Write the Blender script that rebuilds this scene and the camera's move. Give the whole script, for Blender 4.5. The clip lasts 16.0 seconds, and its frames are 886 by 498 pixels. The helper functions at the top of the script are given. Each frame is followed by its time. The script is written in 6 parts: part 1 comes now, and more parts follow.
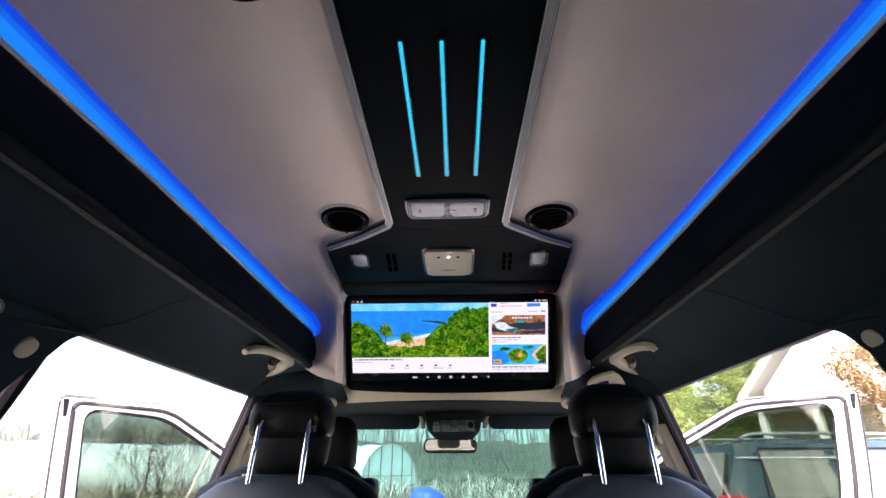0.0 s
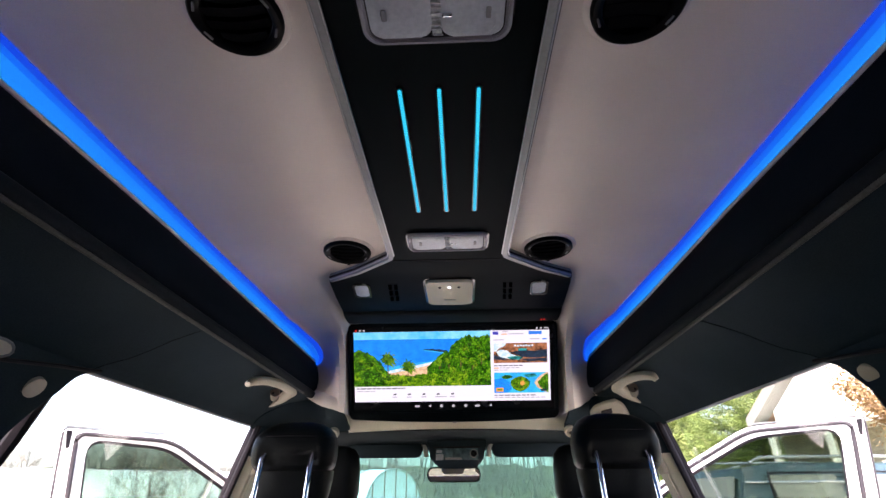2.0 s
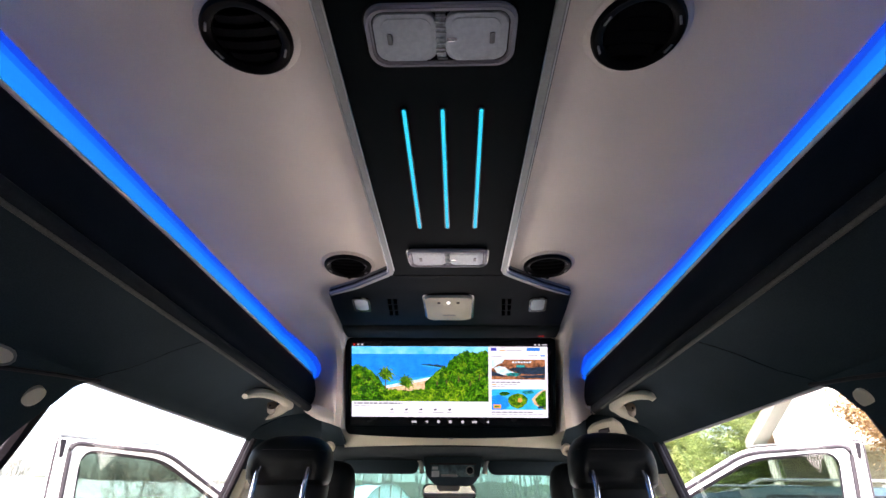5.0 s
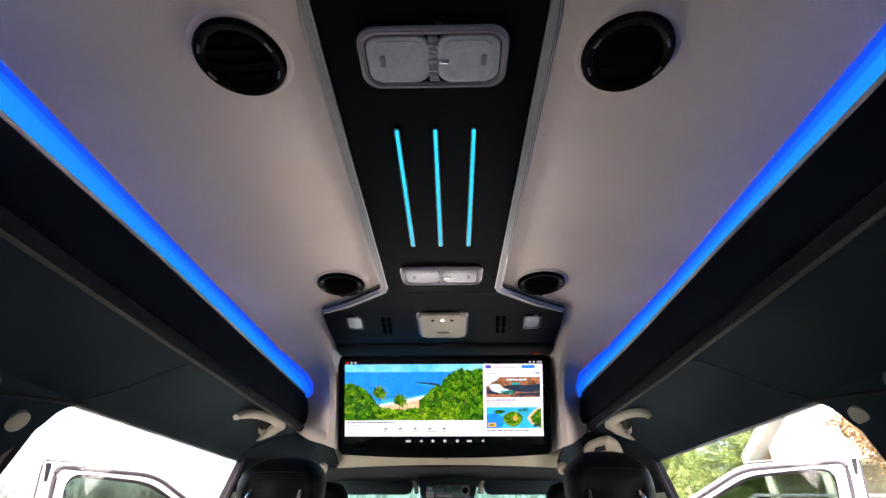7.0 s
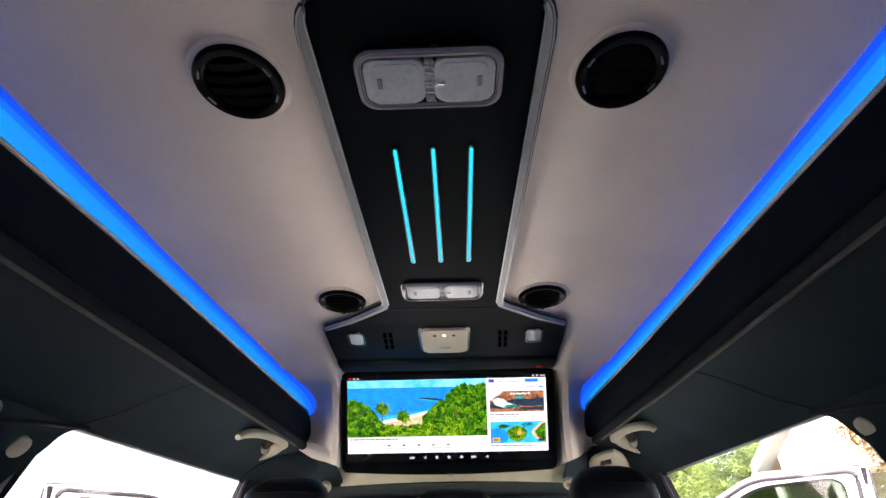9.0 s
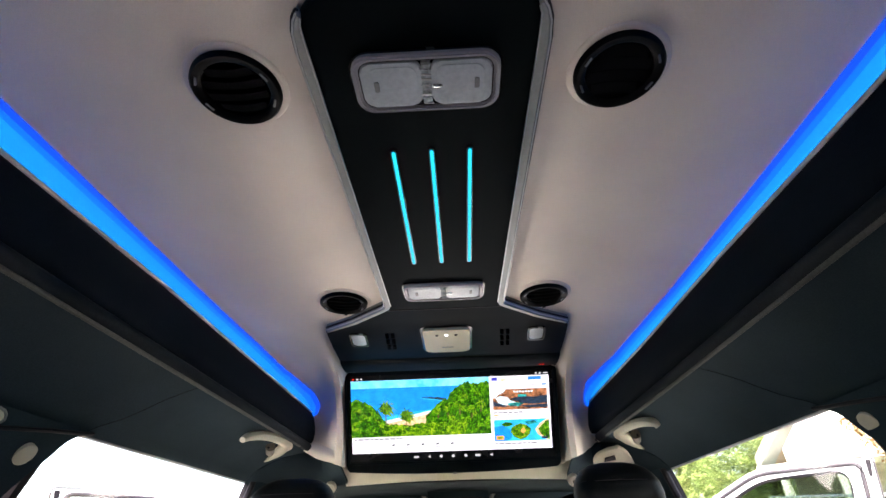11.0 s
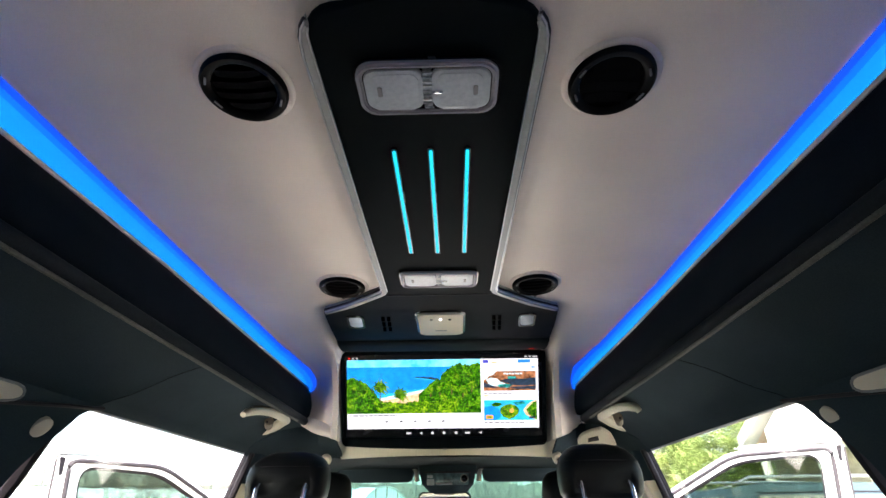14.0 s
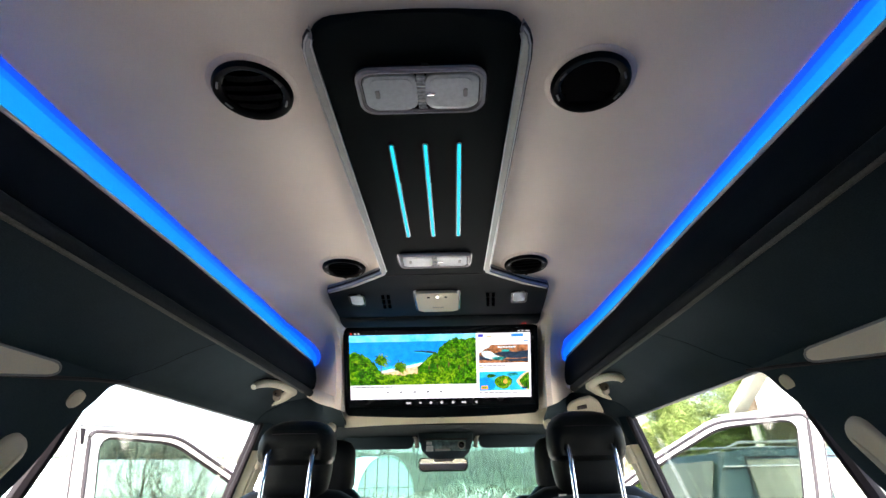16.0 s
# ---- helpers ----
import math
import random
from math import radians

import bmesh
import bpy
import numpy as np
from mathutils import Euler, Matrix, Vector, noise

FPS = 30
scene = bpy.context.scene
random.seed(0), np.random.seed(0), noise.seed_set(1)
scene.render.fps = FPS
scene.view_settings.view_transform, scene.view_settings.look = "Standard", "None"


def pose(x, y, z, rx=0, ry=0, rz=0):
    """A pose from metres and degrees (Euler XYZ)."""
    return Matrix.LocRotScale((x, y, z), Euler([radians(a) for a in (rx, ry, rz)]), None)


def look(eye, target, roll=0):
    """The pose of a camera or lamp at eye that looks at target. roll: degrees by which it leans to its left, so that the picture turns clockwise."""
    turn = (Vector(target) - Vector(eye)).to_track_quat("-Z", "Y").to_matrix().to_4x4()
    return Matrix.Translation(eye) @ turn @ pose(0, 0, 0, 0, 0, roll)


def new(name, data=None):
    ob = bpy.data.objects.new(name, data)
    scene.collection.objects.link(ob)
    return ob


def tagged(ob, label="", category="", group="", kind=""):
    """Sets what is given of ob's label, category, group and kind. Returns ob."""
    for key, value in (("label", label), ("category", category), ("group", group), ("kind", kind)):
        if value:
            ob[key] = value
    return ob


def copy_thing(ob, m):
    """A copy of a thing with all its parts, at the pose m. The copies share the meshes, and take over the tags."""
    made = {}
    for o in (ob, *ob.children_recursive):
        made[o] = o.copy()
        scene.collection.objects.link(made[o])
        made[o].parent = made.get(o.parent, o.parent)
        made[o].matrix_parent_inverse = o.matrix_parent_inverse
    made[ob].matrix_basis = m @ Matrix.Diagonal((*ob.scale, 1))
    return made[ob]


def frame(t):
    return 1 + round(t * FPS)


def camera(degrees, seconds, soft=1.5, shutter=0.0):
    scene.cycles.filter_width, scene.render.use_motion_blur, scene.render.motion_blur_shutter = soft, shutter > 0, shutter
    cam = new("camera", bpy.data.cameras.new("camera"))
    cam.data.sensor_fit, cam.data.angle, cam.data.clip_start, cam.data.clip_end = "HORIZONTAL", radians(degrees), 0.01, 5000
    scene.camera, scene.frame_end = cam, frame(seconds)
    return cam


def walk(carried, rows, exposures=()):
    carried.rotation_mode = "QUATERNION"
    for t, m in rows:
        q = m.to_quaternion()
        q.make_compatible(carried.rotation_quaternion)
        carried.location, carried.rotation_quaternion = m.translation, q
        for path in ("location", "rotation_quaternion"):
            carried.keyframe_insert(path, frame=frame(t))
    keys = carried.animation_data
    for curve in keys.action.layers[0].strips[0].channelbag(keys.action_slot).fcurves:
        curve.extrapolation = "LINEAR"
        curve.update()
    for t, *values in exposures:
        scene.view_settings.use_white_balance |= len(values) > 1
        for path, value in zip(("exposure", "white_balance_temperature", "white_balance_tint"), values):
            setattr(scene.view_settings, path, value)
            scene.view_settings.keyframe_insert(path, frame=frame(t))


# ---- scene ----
cam = camera(86.0, 16.0)
PATH = [
    (0, (0.016, 0.166, 1.419), (-0.039, 1.976, 2.269), 0.0),
    (0.5, (0.023, 0.155, 1.432), (-0.032, 1.949, 2.315), 0.1),
    (1, (0.02, 0.15, 1.435), (-0.039, 1.932, 2.341), 0.1),
    (1.5, (0.022, 0.141, 1.437), (-0.04, 1.916, 2.357), -0.2),
    (2, (0.023, 0.137, 1.437), (-0.043, 1.909, 2.363), -0.3),
    (2.5, (0.027, 0.126, 1.439), (-0.045, 1.887, 2.385), 0.2),
    (3, (0.027, 0.123, 1.438), (-0.041, 1.876, 2.399), 0.7),
    (3.5, (0.024, 0.122, 1.435), (-0.047, 1.872, 2.401), 0.8),
    (5.8, (0.022, 0.127, 1.438), (-0.03, 1.858, 2.438), 0.5),
    (6, (0.023, 0.125, 1.438), (-0.021, 1.849, 2.453), 0.2),
    (6.5, (0.026, 0.125, 1.441), (-0.015, 1.842, 2.466), 0.3),
    (7, (0.023, 0.124, 1.444), (-0.015, 1.838, 2.475), 0.1),
    (7.5, (0.027, 0.12, 1.45), (-0.015, 1.822, 2.501), 0.1),
    (8, (0.026, 0.119, 1.449), (-0.015, 1.811, 2.515), -0.3),
    (8.5, (0.025, 0.118, 1.448), (-0.018, 1.808, 2.517), -0.5),
    (9, (0.026, 0.117, 1.451), (-0.017, 1.805, 2.523), -0.8),
    (11.5, (0.028, 0.113, 1.457), (-0.02, 1.81, 2.515), -1.8),
    (12, (0.028, 0.113, 1.458), (-0.018, 1.816, 2.507), -1.9),
    (12.5, (0.029, 0.112, 1.456), (-0.017, 1.825, 2.488), -1.5),
    (13, (0.029, 0.101, 1.462), (-0.017, 1.817, 2.488), -0.3),
    (13.5, (0.03, 0.083, 1.464), (-0.013, 1.815, 2.463), 0.1),
    (14, (0.03, 0.065, 1.463), (-0.006, 1.809, 2.441), -0.4),
    (14.5, (0.032, 0.046, 1.462), (-0.001, 1.798, 2.425), -0.7),
    (15, (0.034, 0.014, 1.458), (-0.004, 1.777, 2.403), -0.7),
    (15.5, (0.037, -0.004, 1.453), (-0.004, 1.776, 2.364), -0.7),
    (16, (0.039, -0.007, 1.448), (0.007, 1.788, 2.33), -0.9),
]
walk(cam, [(t, look(eye, target, roll)) for t, eye, target, roll in PATH], exposures=[(0.0, 3.14, 6600, 25), (3.5, 3.32, 6620, 23), (6.0, 3.47, 6650, 21), (9.0, 3.62, 6680, 18), (11.5, 3.80, 6720, 14), (16.0, 3.78, 6720, 11)])

# ---- world and sun ----
world = bpy.data.worlds.new("overcast_sky")
scene.world = world
world.use_nodes = True
wn, wl = world.node_tree.nodes, world.node_tree.links
sky = wn.new("ShaderNodeTexSky")
sky.sky_type, sky.sun_disc = "NISHITA", False
sky.sun_elevation, sky.sun_rotation = radians(57.6), radians(-156.8)
sky.air_density, sky.dust_density, sky.ozone_density = 1.0, 4.0, 1.0
wn["Background"].inputs["Strength"].default_value = 0.15
wl.new(sky.outputs["Color"], wn["Background"].inputs["Color"])
sun = new("sun", bpy.data.lights.new("sun", "SUN"))
sun.data.energy, sun.data.angle, sun.data.color = 2.5, radians(25), (1.0, 0.93, 0.84)
sun.matrix_world = look((-3, -7, 12), (0, 0, 0))


# ---- materials ----
GLOW = 0.14   # lamps and screens against the daylight


def material(name, color, rough=0.6, metal=0.0, spread=0.12, grain=400.0, blotch=6.0, bump=0.0, coat=0.0, second=None, rand=0.0, sheen=0.0, spec=0.5):
    """A surface with grain and blotches around one colour."""
    m = bpy.data.materials.new(name)
    m.use_nodes = True
    n, l = m.node_tree.nodes, m.node_tree.links
    b = n["Principled BSDF"]
    b.inputs["Metallic"].default_value = metal
    b.inputs["Coat Weight"].default_value = coat
    b.inputs["Sheen Weight"].default_value = sheen
    b.inputs["Specular IOR Level"].default_value = spec
    tc = n.new("ShaderNodeTexCoord")
    fine, big = n.new("ShaderNodeTexNoise"), n.new("ShaderNodeTexNoise")
    fine.inputs["Scale"].default_value, fine.inputs["Detail"].default_value = grain, 3
    big.inputs["Scale"].default_value, big.inputs["Detail"].default_value = blotch, 5
    for t in (fine, big):
        l.new(tc.outputs["Object"], t.inputs["Vector"])
    add = n.new("ShaderNodeMath")
    add.operation = "ADD"
    l.new(fine.outputs["Fac"], add.inputs[0])
    l.new(big.outputs["Fac"], add.inputs[1])
    half = n.new("ShaderNodeMath")
    half.operation = "MULTIPLY"
    half.inputs[1].default_value = 0.5
    l.new(add.outputs[0], half.inputs[0])
    ramp = n.new("ShaderNodeValToRGB")
    lo = tuple(c * (1 - spread) for c in color) if second is None else second
    hi = tuple(min(1, c * (1 + spread)) for c in color)
    ramp.color_ramp.elements[0].position, ramp.color_ramp.elements[1].position = 0.36, 0.64
    ramp.color_ramp.elements[0].color, ramp.color_ramp.elements[1].color = (*lo, 1), (*hi, 1)
    l.new(half.outputs[0], ramp.inputs["Fac"])
    out = ramp.outputs["Color"]
    if rand:
        info, hsv = n.new("ShaderNodeObjectInfo"), n.new("ShaderNodeHueSaturation")
        mr = n.new("ShaderNodeMapRange")
        mr.inputs["To Min"].default_value, mr.inputs["To Max"].default_value = 1 - rand, 1 + rand
        l.new(info.outputs["Random"], mr.inputs["Value"])
        l.new(mr.outputs["Result"], hsv.inputs["Value"])
        l.new(out, hsv.inputs["Color"])
        out = hsv.outputs["Color"]
    l.new(out, b.inputs["Base Color"])
    rr = n.new("ShaderNodeMapRange")
    rr.inputs["To Min"].default_value, rr.inputs["To Max"].default_value = max(0.02, rough - 0.08), min(1, rough + 0.08)
    l.new(big.outputs["Fac"], rr.inputs["Value"])
    l.new(rr.outputs["Result"], b.inputs["Roughness"])
    if bump:
        bp = n.new("ShaderNodeBump")
        bp.inputs["Strength"].default_value, bp.inputs["Distance"].default_value = bump, 0.002
        l.new(half.outputs[0], bp.inputs["Height"])
        l.new(bp.outputs["Normal"], b.inputs["Normal"])
    return m


def leafage(name, dark, mid, light, rough=0.85, trans=0.25):
    """Leaves, blades and needles: each its own tone, some light passing through."""
    m = bpy.data.materials.new(name)
    m.use_nodes = True
    n, l = m.node_tree.nodes, m.node_tree.links
    b = n["Principled BSDF"]
    b.inputs["Roughness"].default_value = rough
    b.inputs["Specular IOR Level"].default_value = 0.2
    g, ramp, mix, tl = n.new("ShaderNodeNewGeometry"), n.new("ShaderNodeValToRGB"), n.new("ShaderNodeMixShader"), n.new("ShaderNodeBsdfTranslucent")
    e = ramp.color_ramp.elements
    e[0].position, e[1].position = 0.0, 1.0
    e[0].color, e[1].color = (*dark, 1), (*light, 1)
    e.new(0.55).color = (*mid, 1)
    l.new(g.outputs["Random Per Island"], ramp.inputs["Fac"])
    l.new(ramp.outputs["Color"], b.inputs["Base Color"])
    l.new(ramp.outputs["Color"], tl.inputs["Color"])
    mix.inputs[0].default_value = trans
    l.new(b.outputs[0], mix.inputs[1])
    l.new(tl.outputs[0], mix.inputs[2])
    l.new(mix.outputs[0], n["Material Output"].inputs["Surface"])
    return m


def glow(name, color, strength, second=None, scale=60.0, detail=4.0):
    """What gives off light itself; with a second colour, mottled."""
    m = bpy.data.materials.new(name)
    m.use_nodes = True
    n, l = m.node_tree.nodes, m.node_tree.links
    b = n["Principled BSDF"]
    b.inputs["Base Color"].default_value = (0.004, 0.004, 0.004, 1)
    b.inputs["Roughness"].default_value = 0.5
    b.inputs["Specular IOR Level"].default_value = 0.1
    b.inputs["Emission Color"].default_value = (*color, 1)
    b.inputs["Emission Strength"].default_value = strength * GLOW
    if second is not None:
        tc, t, ramp = n.new("ShaderNodeTexCoord"), n.new("ShaderNodeTexNoise"), n.new("ShaderNodeValToRGB")
        t.inputs["Scale"].default_value, t.inputs["Detail"].default_value = scale, detail
        t.inputs["Roughness"].default_value = 0.72
        ramp.color_ramp.elements[0].position, ramp.color_ramp.elements[1].position = 0.38, 0.62
        ramp.color_ramp.elements[0].color, ramp.color_ramp.elements[1].color = (*second, 1), (*color, 1)
        l.new(tc.outputs["Object"], t.inputs["Vector"])
        l.new(t.outputs["Fac"], ramp.inputs["Fac"])
        l.new(ramp.outputs["Color"], b.inputs["Emission Color"])
    return m


def glass(name, tint, gloss=1.0):
    """Thin glass: lets light through with a tint, and mirrors by Fresnel."""
    m = bpy.data.materials.new(name)
    m.use_nodes = True
    n, l = m.node_tree.nodes, m.node_tree.links
    n.remove(n["Principled BSDF"])
    tr, gl, mix = n.new("ShaderNodeBsdfTransparent"), n.new("ShaderNodeBsdfGlossy"), n.new("ShaderNodeMixShader")
    fr, pw, sc = n.new("ShaderNodeLayerWeight"), n.new("ShaderNodeMath"), n.new("ShaderNodeMath")
    tr.inputs["Color"].default_value = (*tint, 1)
    gl.inputs["Roughness"].default_value = 0.02
    fr.inputs["Blend"].default_value = 0.5
    pw.operation, pw.inputs[1].default_value = "POWER", 4.0
    sc.operation, sc.inputs[1].default_value, sc.inputs[2].default_value = "MULTIPLY_ADD", 0.6 * gloss, 0.025 * gloss
    l.new(fr.outputs["Facing"], pw.inputs[0])
    l.new(pw.outputs[0], sc.inputs[0])
    l.new(sc.outputs[0], mix.inputs[0])
    l.new(tr.outputs[0], mix.inputs[1])
    l.new(gl.outputs[0], mix.inputs[2])
    l.new(mix.outputs[0], n["Material Output"].inputs["Surface"])
    return m


M_SUEDE = material("beige_suede", (0.690, 0.612, 0.566), 0.95, spread=0.12, grain=900, blotch=3.2, bump=0.08, spec=0.15)
M_DARK = material("charcoal_suede", (0.021, 0.032, 0.041), 0.95, spec=0.06, spread=0.25, grain=500, blotch=5, bump=0.1)
M_LEATHER = material("black_leather", (0.0030, 0.0036, 0.0048), 0.50, spec=0.12, spread=0.2, grain=260, blotch=9, bump=0.25)
# paler copy of the black leather: window light on the backrests put into colour
M_SEATBACK = material("lit_black_seat_back", (0.026, 0.032, 0.037), 0.5, spec=0.35, spread=0.25, grain=260, blotch=7, bump=0.2)
M_BEAM = material("black_beam_suede", (0.0055, 0.0075, 0.012), 0.85, spec=0.03, spread=0.3, grain=500, blotch=5, bump=0.1)
M_ROLL = material("satin_black_roll", (0.0060, 0.0078, 0.0090), 0.72, spec=0.08, spread=0.2, grain=600, blotch=8, bump=0.05)
M_BLACK = material("black_plastic", (0.0026, 0.0045, 0.006), 0.6, spec=0.03, spread=0.2, grain=600, blotch=8, bump=0.06)
M_FOLD = material("worn_charcoal_fold", (0.0075, 0.010, 0.014), 0.85, spread=0.3, grain=300, blotch=8, spec=0.15)
M_WELT = material("worn_grey_welt", (0.060, 0.060, 0.055), 0.7, spread=0.35, grain=300, blotch=10, spec=0.3)
M_CAB = material("dark_cab_cloth", (0.0045, 0.0085, 0.0100), 0.95, spec=0.03, spread=0.25, grain=500, blotch=5, bump=0.1)
M_HOLE = material("black_slot", (0.0012, 0.0012, 0.0014), 1.0, spread=0.2, spec=0.0)
M_GLOSS = material("gloss_black", (0.004, 0.004, 0.005), 0.25, spread=0.2, grain=300, blotch=10)
M_PIPE = material("grey_piping", (0.16, 0.16, 0.17), 0.4, spread=0.1)
M_PIPING = material("glossy_grey_piping", (0.36, 0.36, 0.41), 0.25, spread=0.1, spec=0.6)
M_ALU = material("brushed_trim", (0.25, 0.255, 0.255), 0.52, metal=0.35, spread=0.1, grain=200)
M_EDGE = material("bright_trim_edge", (0.50, 0.50, 0.51), 0.32, metal=0.9, spread=0.05)
M_CHROME = material("chrome", (0.80, 0.78, 0.82), 0.08, metal=1.0, spread=0.03)
M_BEIGE = material("beige_plastic", (0.50, 0.44, 0.36), 0.55, spread=0.06, grain=500, blotch=8, bump=0.05)
M_PLATE = material("olive_beige_plastic", (0.36, 0.325, 0.25), 0.6, spread=0.05, grain=500, blotch=8, bump=0.05)
M_CREAM = material("cream_cloth", (0.72, 0.66, 0.55), 0.9, spread=0.06, grain=450, blotch=5, bump=0.1)
M_LENS = material("frosted_lens", (0.345, 0.37, 0.42), 0.38, spread=0.12, grain=140, blotch=25, bump=0.35, coat=0.12, spec=0.3)
M_LAMPFRAME = material("grey_lamp_frame", (0.235, 0.22, 0.25), 0.35, spread=0.06)
M_CLEAR = material("clear_ribbed_plastic", (0.36, 0.38, 0.41), 0.08, spread=0.35, grain=220, blotch=60, bump=0.8, coat=1.0)
M_WHITEPAINT = material("white_car_paint", (0.80, 0.79, 0.81), 0.25, spread=0.03, coat=0.6)
M_SEAL = material("rubber_seal", (0.014, 0.011, 0.015), 0.7, spread=0.2, spec=0.2)
# rubber seal lightened: outdoor glare on it is painted into the colour
M_DOORSEAL = material("glare_grey_door_seal", (0.036, 0.029, 0.036), 0.6, spread=0.2, spec=0.3)
M_CARPET = material("grey_carpet", (0.24, 0.23, 0.22), 0.95, spread=0.3, bump=0.3)
M_MIRROR = material("mirror_glass", (0.85, 0.85, 0.85), 0.02, metal=1.0, spread=0.01)
mirror_rough = M_MIRROR.node_tree.nodes["Principled BSDF"].inputs["Roughness"]
M_MIRROR.node_tree.links.remove(mirror_rough.links[0])
mirror_rough.default_value = 0.0
M_GLASS = glass("clear_glass", (0.94, 0.97, 0.95))
M_TINT = glass("tinted_glass", (0.38, 0.43, 0.39))
M_SHIELD = glass("windscreen_glass", (0.45, 0.64, 0.60))
# lit lining of the cove as emission; three blues paint the light's falloff
M_COVE = glow("blue_cove_glow", (0.0, 0.24, 1.0), 0.80)
M_COVE_FALLOFF = glow("mid_blue_cove_falloff", (0.0, 0.15, 1.0), 0.72)
M_COVE_FALLOFF_EDGE = glow("deep_blue_cove_falloff", (0.004, 0.085, 1.0), 0.60)
M_TAPE = glow("blue_light_tape", (0.03, 0.15, 1.0), 0.95)
M_PRIVACY = glass("privacy_glass", (0.17, 0.18, 0.215))
M_BACKGLASS = glass("rear_window_glass", (0.46, 0.47, 0.49))
M_VENT = material("vent_black", (0.0025, 0.0025, 0.003), 0.40, spread=0.2, grain=300, blotch=10, spec=0.05)
M_STRIP = glow("cyan_light_bar", (0.0, 0.52, 0.80), 0.95)
M_DOT = glow("white_indicator", (1, 1, 1), 3.0)
M_RED = glow("red_indicator", (1, 0.03, 0.02), 0.6)


# ---- mesh helpers ----
def link(name, bm, mat, parent=None, label="", smooth=True):
    me = bpy.data.meshes.new(name)
    bmesh.ops.recalc_face_normals(bm, faces=bm.faces)
    bm.to_mesh(me)
    bm.free()
    me.materials.append(mat)
    if smooth:
        me.shade_smooth()
        me.set_sharp_from_angle(angle=radians(38))
    ob = new(name, me)
    if parent is not None:
        ob.parent = parent
    return tagged(ob, label)


def part(name, bm, mat, parent, label="", smooth=True):
    return link(name, bm, mat, parent, label, smooth)


def thing(name, label, category, group="", m=None, kind=""):
    ob = new(name)
    ob.empty_display_size = 0.05
    if m is not None:
        ob.matrix_world = m
    return tagged(ob, label, category, group, kind)


def box(x0, x1, y0, y1, z0, z1, bevel=0.0, seg=2):
    bm = bmesh.new()
    bmesh.ops.create_cube(bm, size=1)
    for v in bm.verts:
        v.co = Vector(((x0 + x1) / 2 + v.co.x * (x1 - x0), (y0 + y1) / 2 + v.co.y * (y1 - y0), (z0 + z1) / 2 + v.co.z * (z1 - z0)))
    if bevel:
        bmesh.ops.bevel(bm, geom=bm.edges[:], offset=bevel, segments=seg, affect="EDGES", profile=0.6)
    return bm


def loft(loops, caps=True, closed=True):
    """Skin over loops of the same number of points."""
    bm = bmesh.new()
    rows = [[bm.verts.new(p) for p in loop] for loop in loops]
    k = len(rows[0])
    for a, b in zip(rows, rows[1:]):
        for i in range(k if closed else k - 1):
            j = (i + 1) % k
            bm.faces.new((a[i], a[j], b[j], b[i]))
    if caps and closed:
        bm.faces.new(rows[0])
        bm.faces.new(rows[-1][::-1])
    return bm


def prism_y(profile, y0, y1, bevel=0.0):
    """A closed profile of (x, z) drawn out along y."""
    bm = loft([[(x, y0, z) for x, z in profile], [(x, y1, z) for x, z in profile]])
    if bevel:
        bmesh.ops.bevel(bm, geom=bm.edges[:], offset=bevel, segments=2, affect="EDGES")
    return bm


def slab(outline, z0, z1, bevel=0.0, seg=2):
    """A closed outline of (x, y) drawn out along z, with its rims rounded."""
    bm = loft([[(x, y, z0) for x, y in outline], [(x, y, z1) for x, y in outline]])
    if bevel:
        rim = [e for e in bm.edges if abs(e.verts[0].co.z - e.verts[1].co.z) < 1e-6]
        bmesh.ops.bevel(bm, geom=rim, offset=bevel, segments=seg, affect="EDGES", profile=0.5)
    return bm


def rrect(w, h, r, n=5, cx=0.0, cy=0.0):
    """A rectangle with rounded corners, as points."""
    out = []
    for sx, sy, a0 in ((1, 1, 0), (-1, 1, 90), (-1, -1, 180), (1, -1, 270)):
        for i in range(n + 1):
            a = radians(a0 + 90 * i / n)
            out.append((cx + sx * (w / 2 - r) + r * math.cos(a), cy + sy * (h / 2 - r) + r * math.sin(a)))
    return out


def tube(path, r, n=8, closed=False, flat=1.0):
    """A round bar along a path."""
    pts = [Vector(p) for p in path]
    loops = []
    up = Vector((0, 0, 1))
    for i, p in enumerate(pts):
        a = pts[i - 1] if i or closed else p
        b = pts[(i + 1) % len(pts)] if i < len(pts) - 1 or closed else p
        d = (b - a).normalized()
        side = d.cross(up)
        if side.length < 0.05:
            side = d.cross(Vector((0, 1, 0)))
        side.normalize()
        top = side.cross(d).normalized()
        rr = r[i] if isinstance(r, (list, tuple)) else r
        loops.append([p + side * math.cos(q) * rr + top * math.sin(q) * rr * flat for q in (2 * math.pi * k / n for k in range(n))])
    if closed:
        loops.append(loops[0])
    bm = loft(loops, caps=not closed)
    if closed:
        bmesh.ops.remove_doubles(bm, verts=bm.verts, dist=1e-6)
    return bm


def lathe(profile, n=40):
    """Turned round the z axis from (radius, z) points."""
    bm = bmesh.new()
    rows = []
    for r, z in profile:
        rows.append([bm.verts.new((r * math.cos(2 * math.pi * k / n), r * math.sin(2 * math.pi * k / n), z)) for k in range(n)] if r > 1e-6 else [bm.verts.new((0, 0, z))])
    for a, b in zip(rows, rows[1:]):
        for i in range(n):
            j = (i + 1) % n
            if len(a) == 1:
                bm.faces.new((a[0], b[j], b[i]))
            elif len(b) == 1:
                bm.faces.new((a[i], a[j], b[0]))
            else:
                bm.faces.new((a[i], a[j], b[j], b[i]))
    return bm


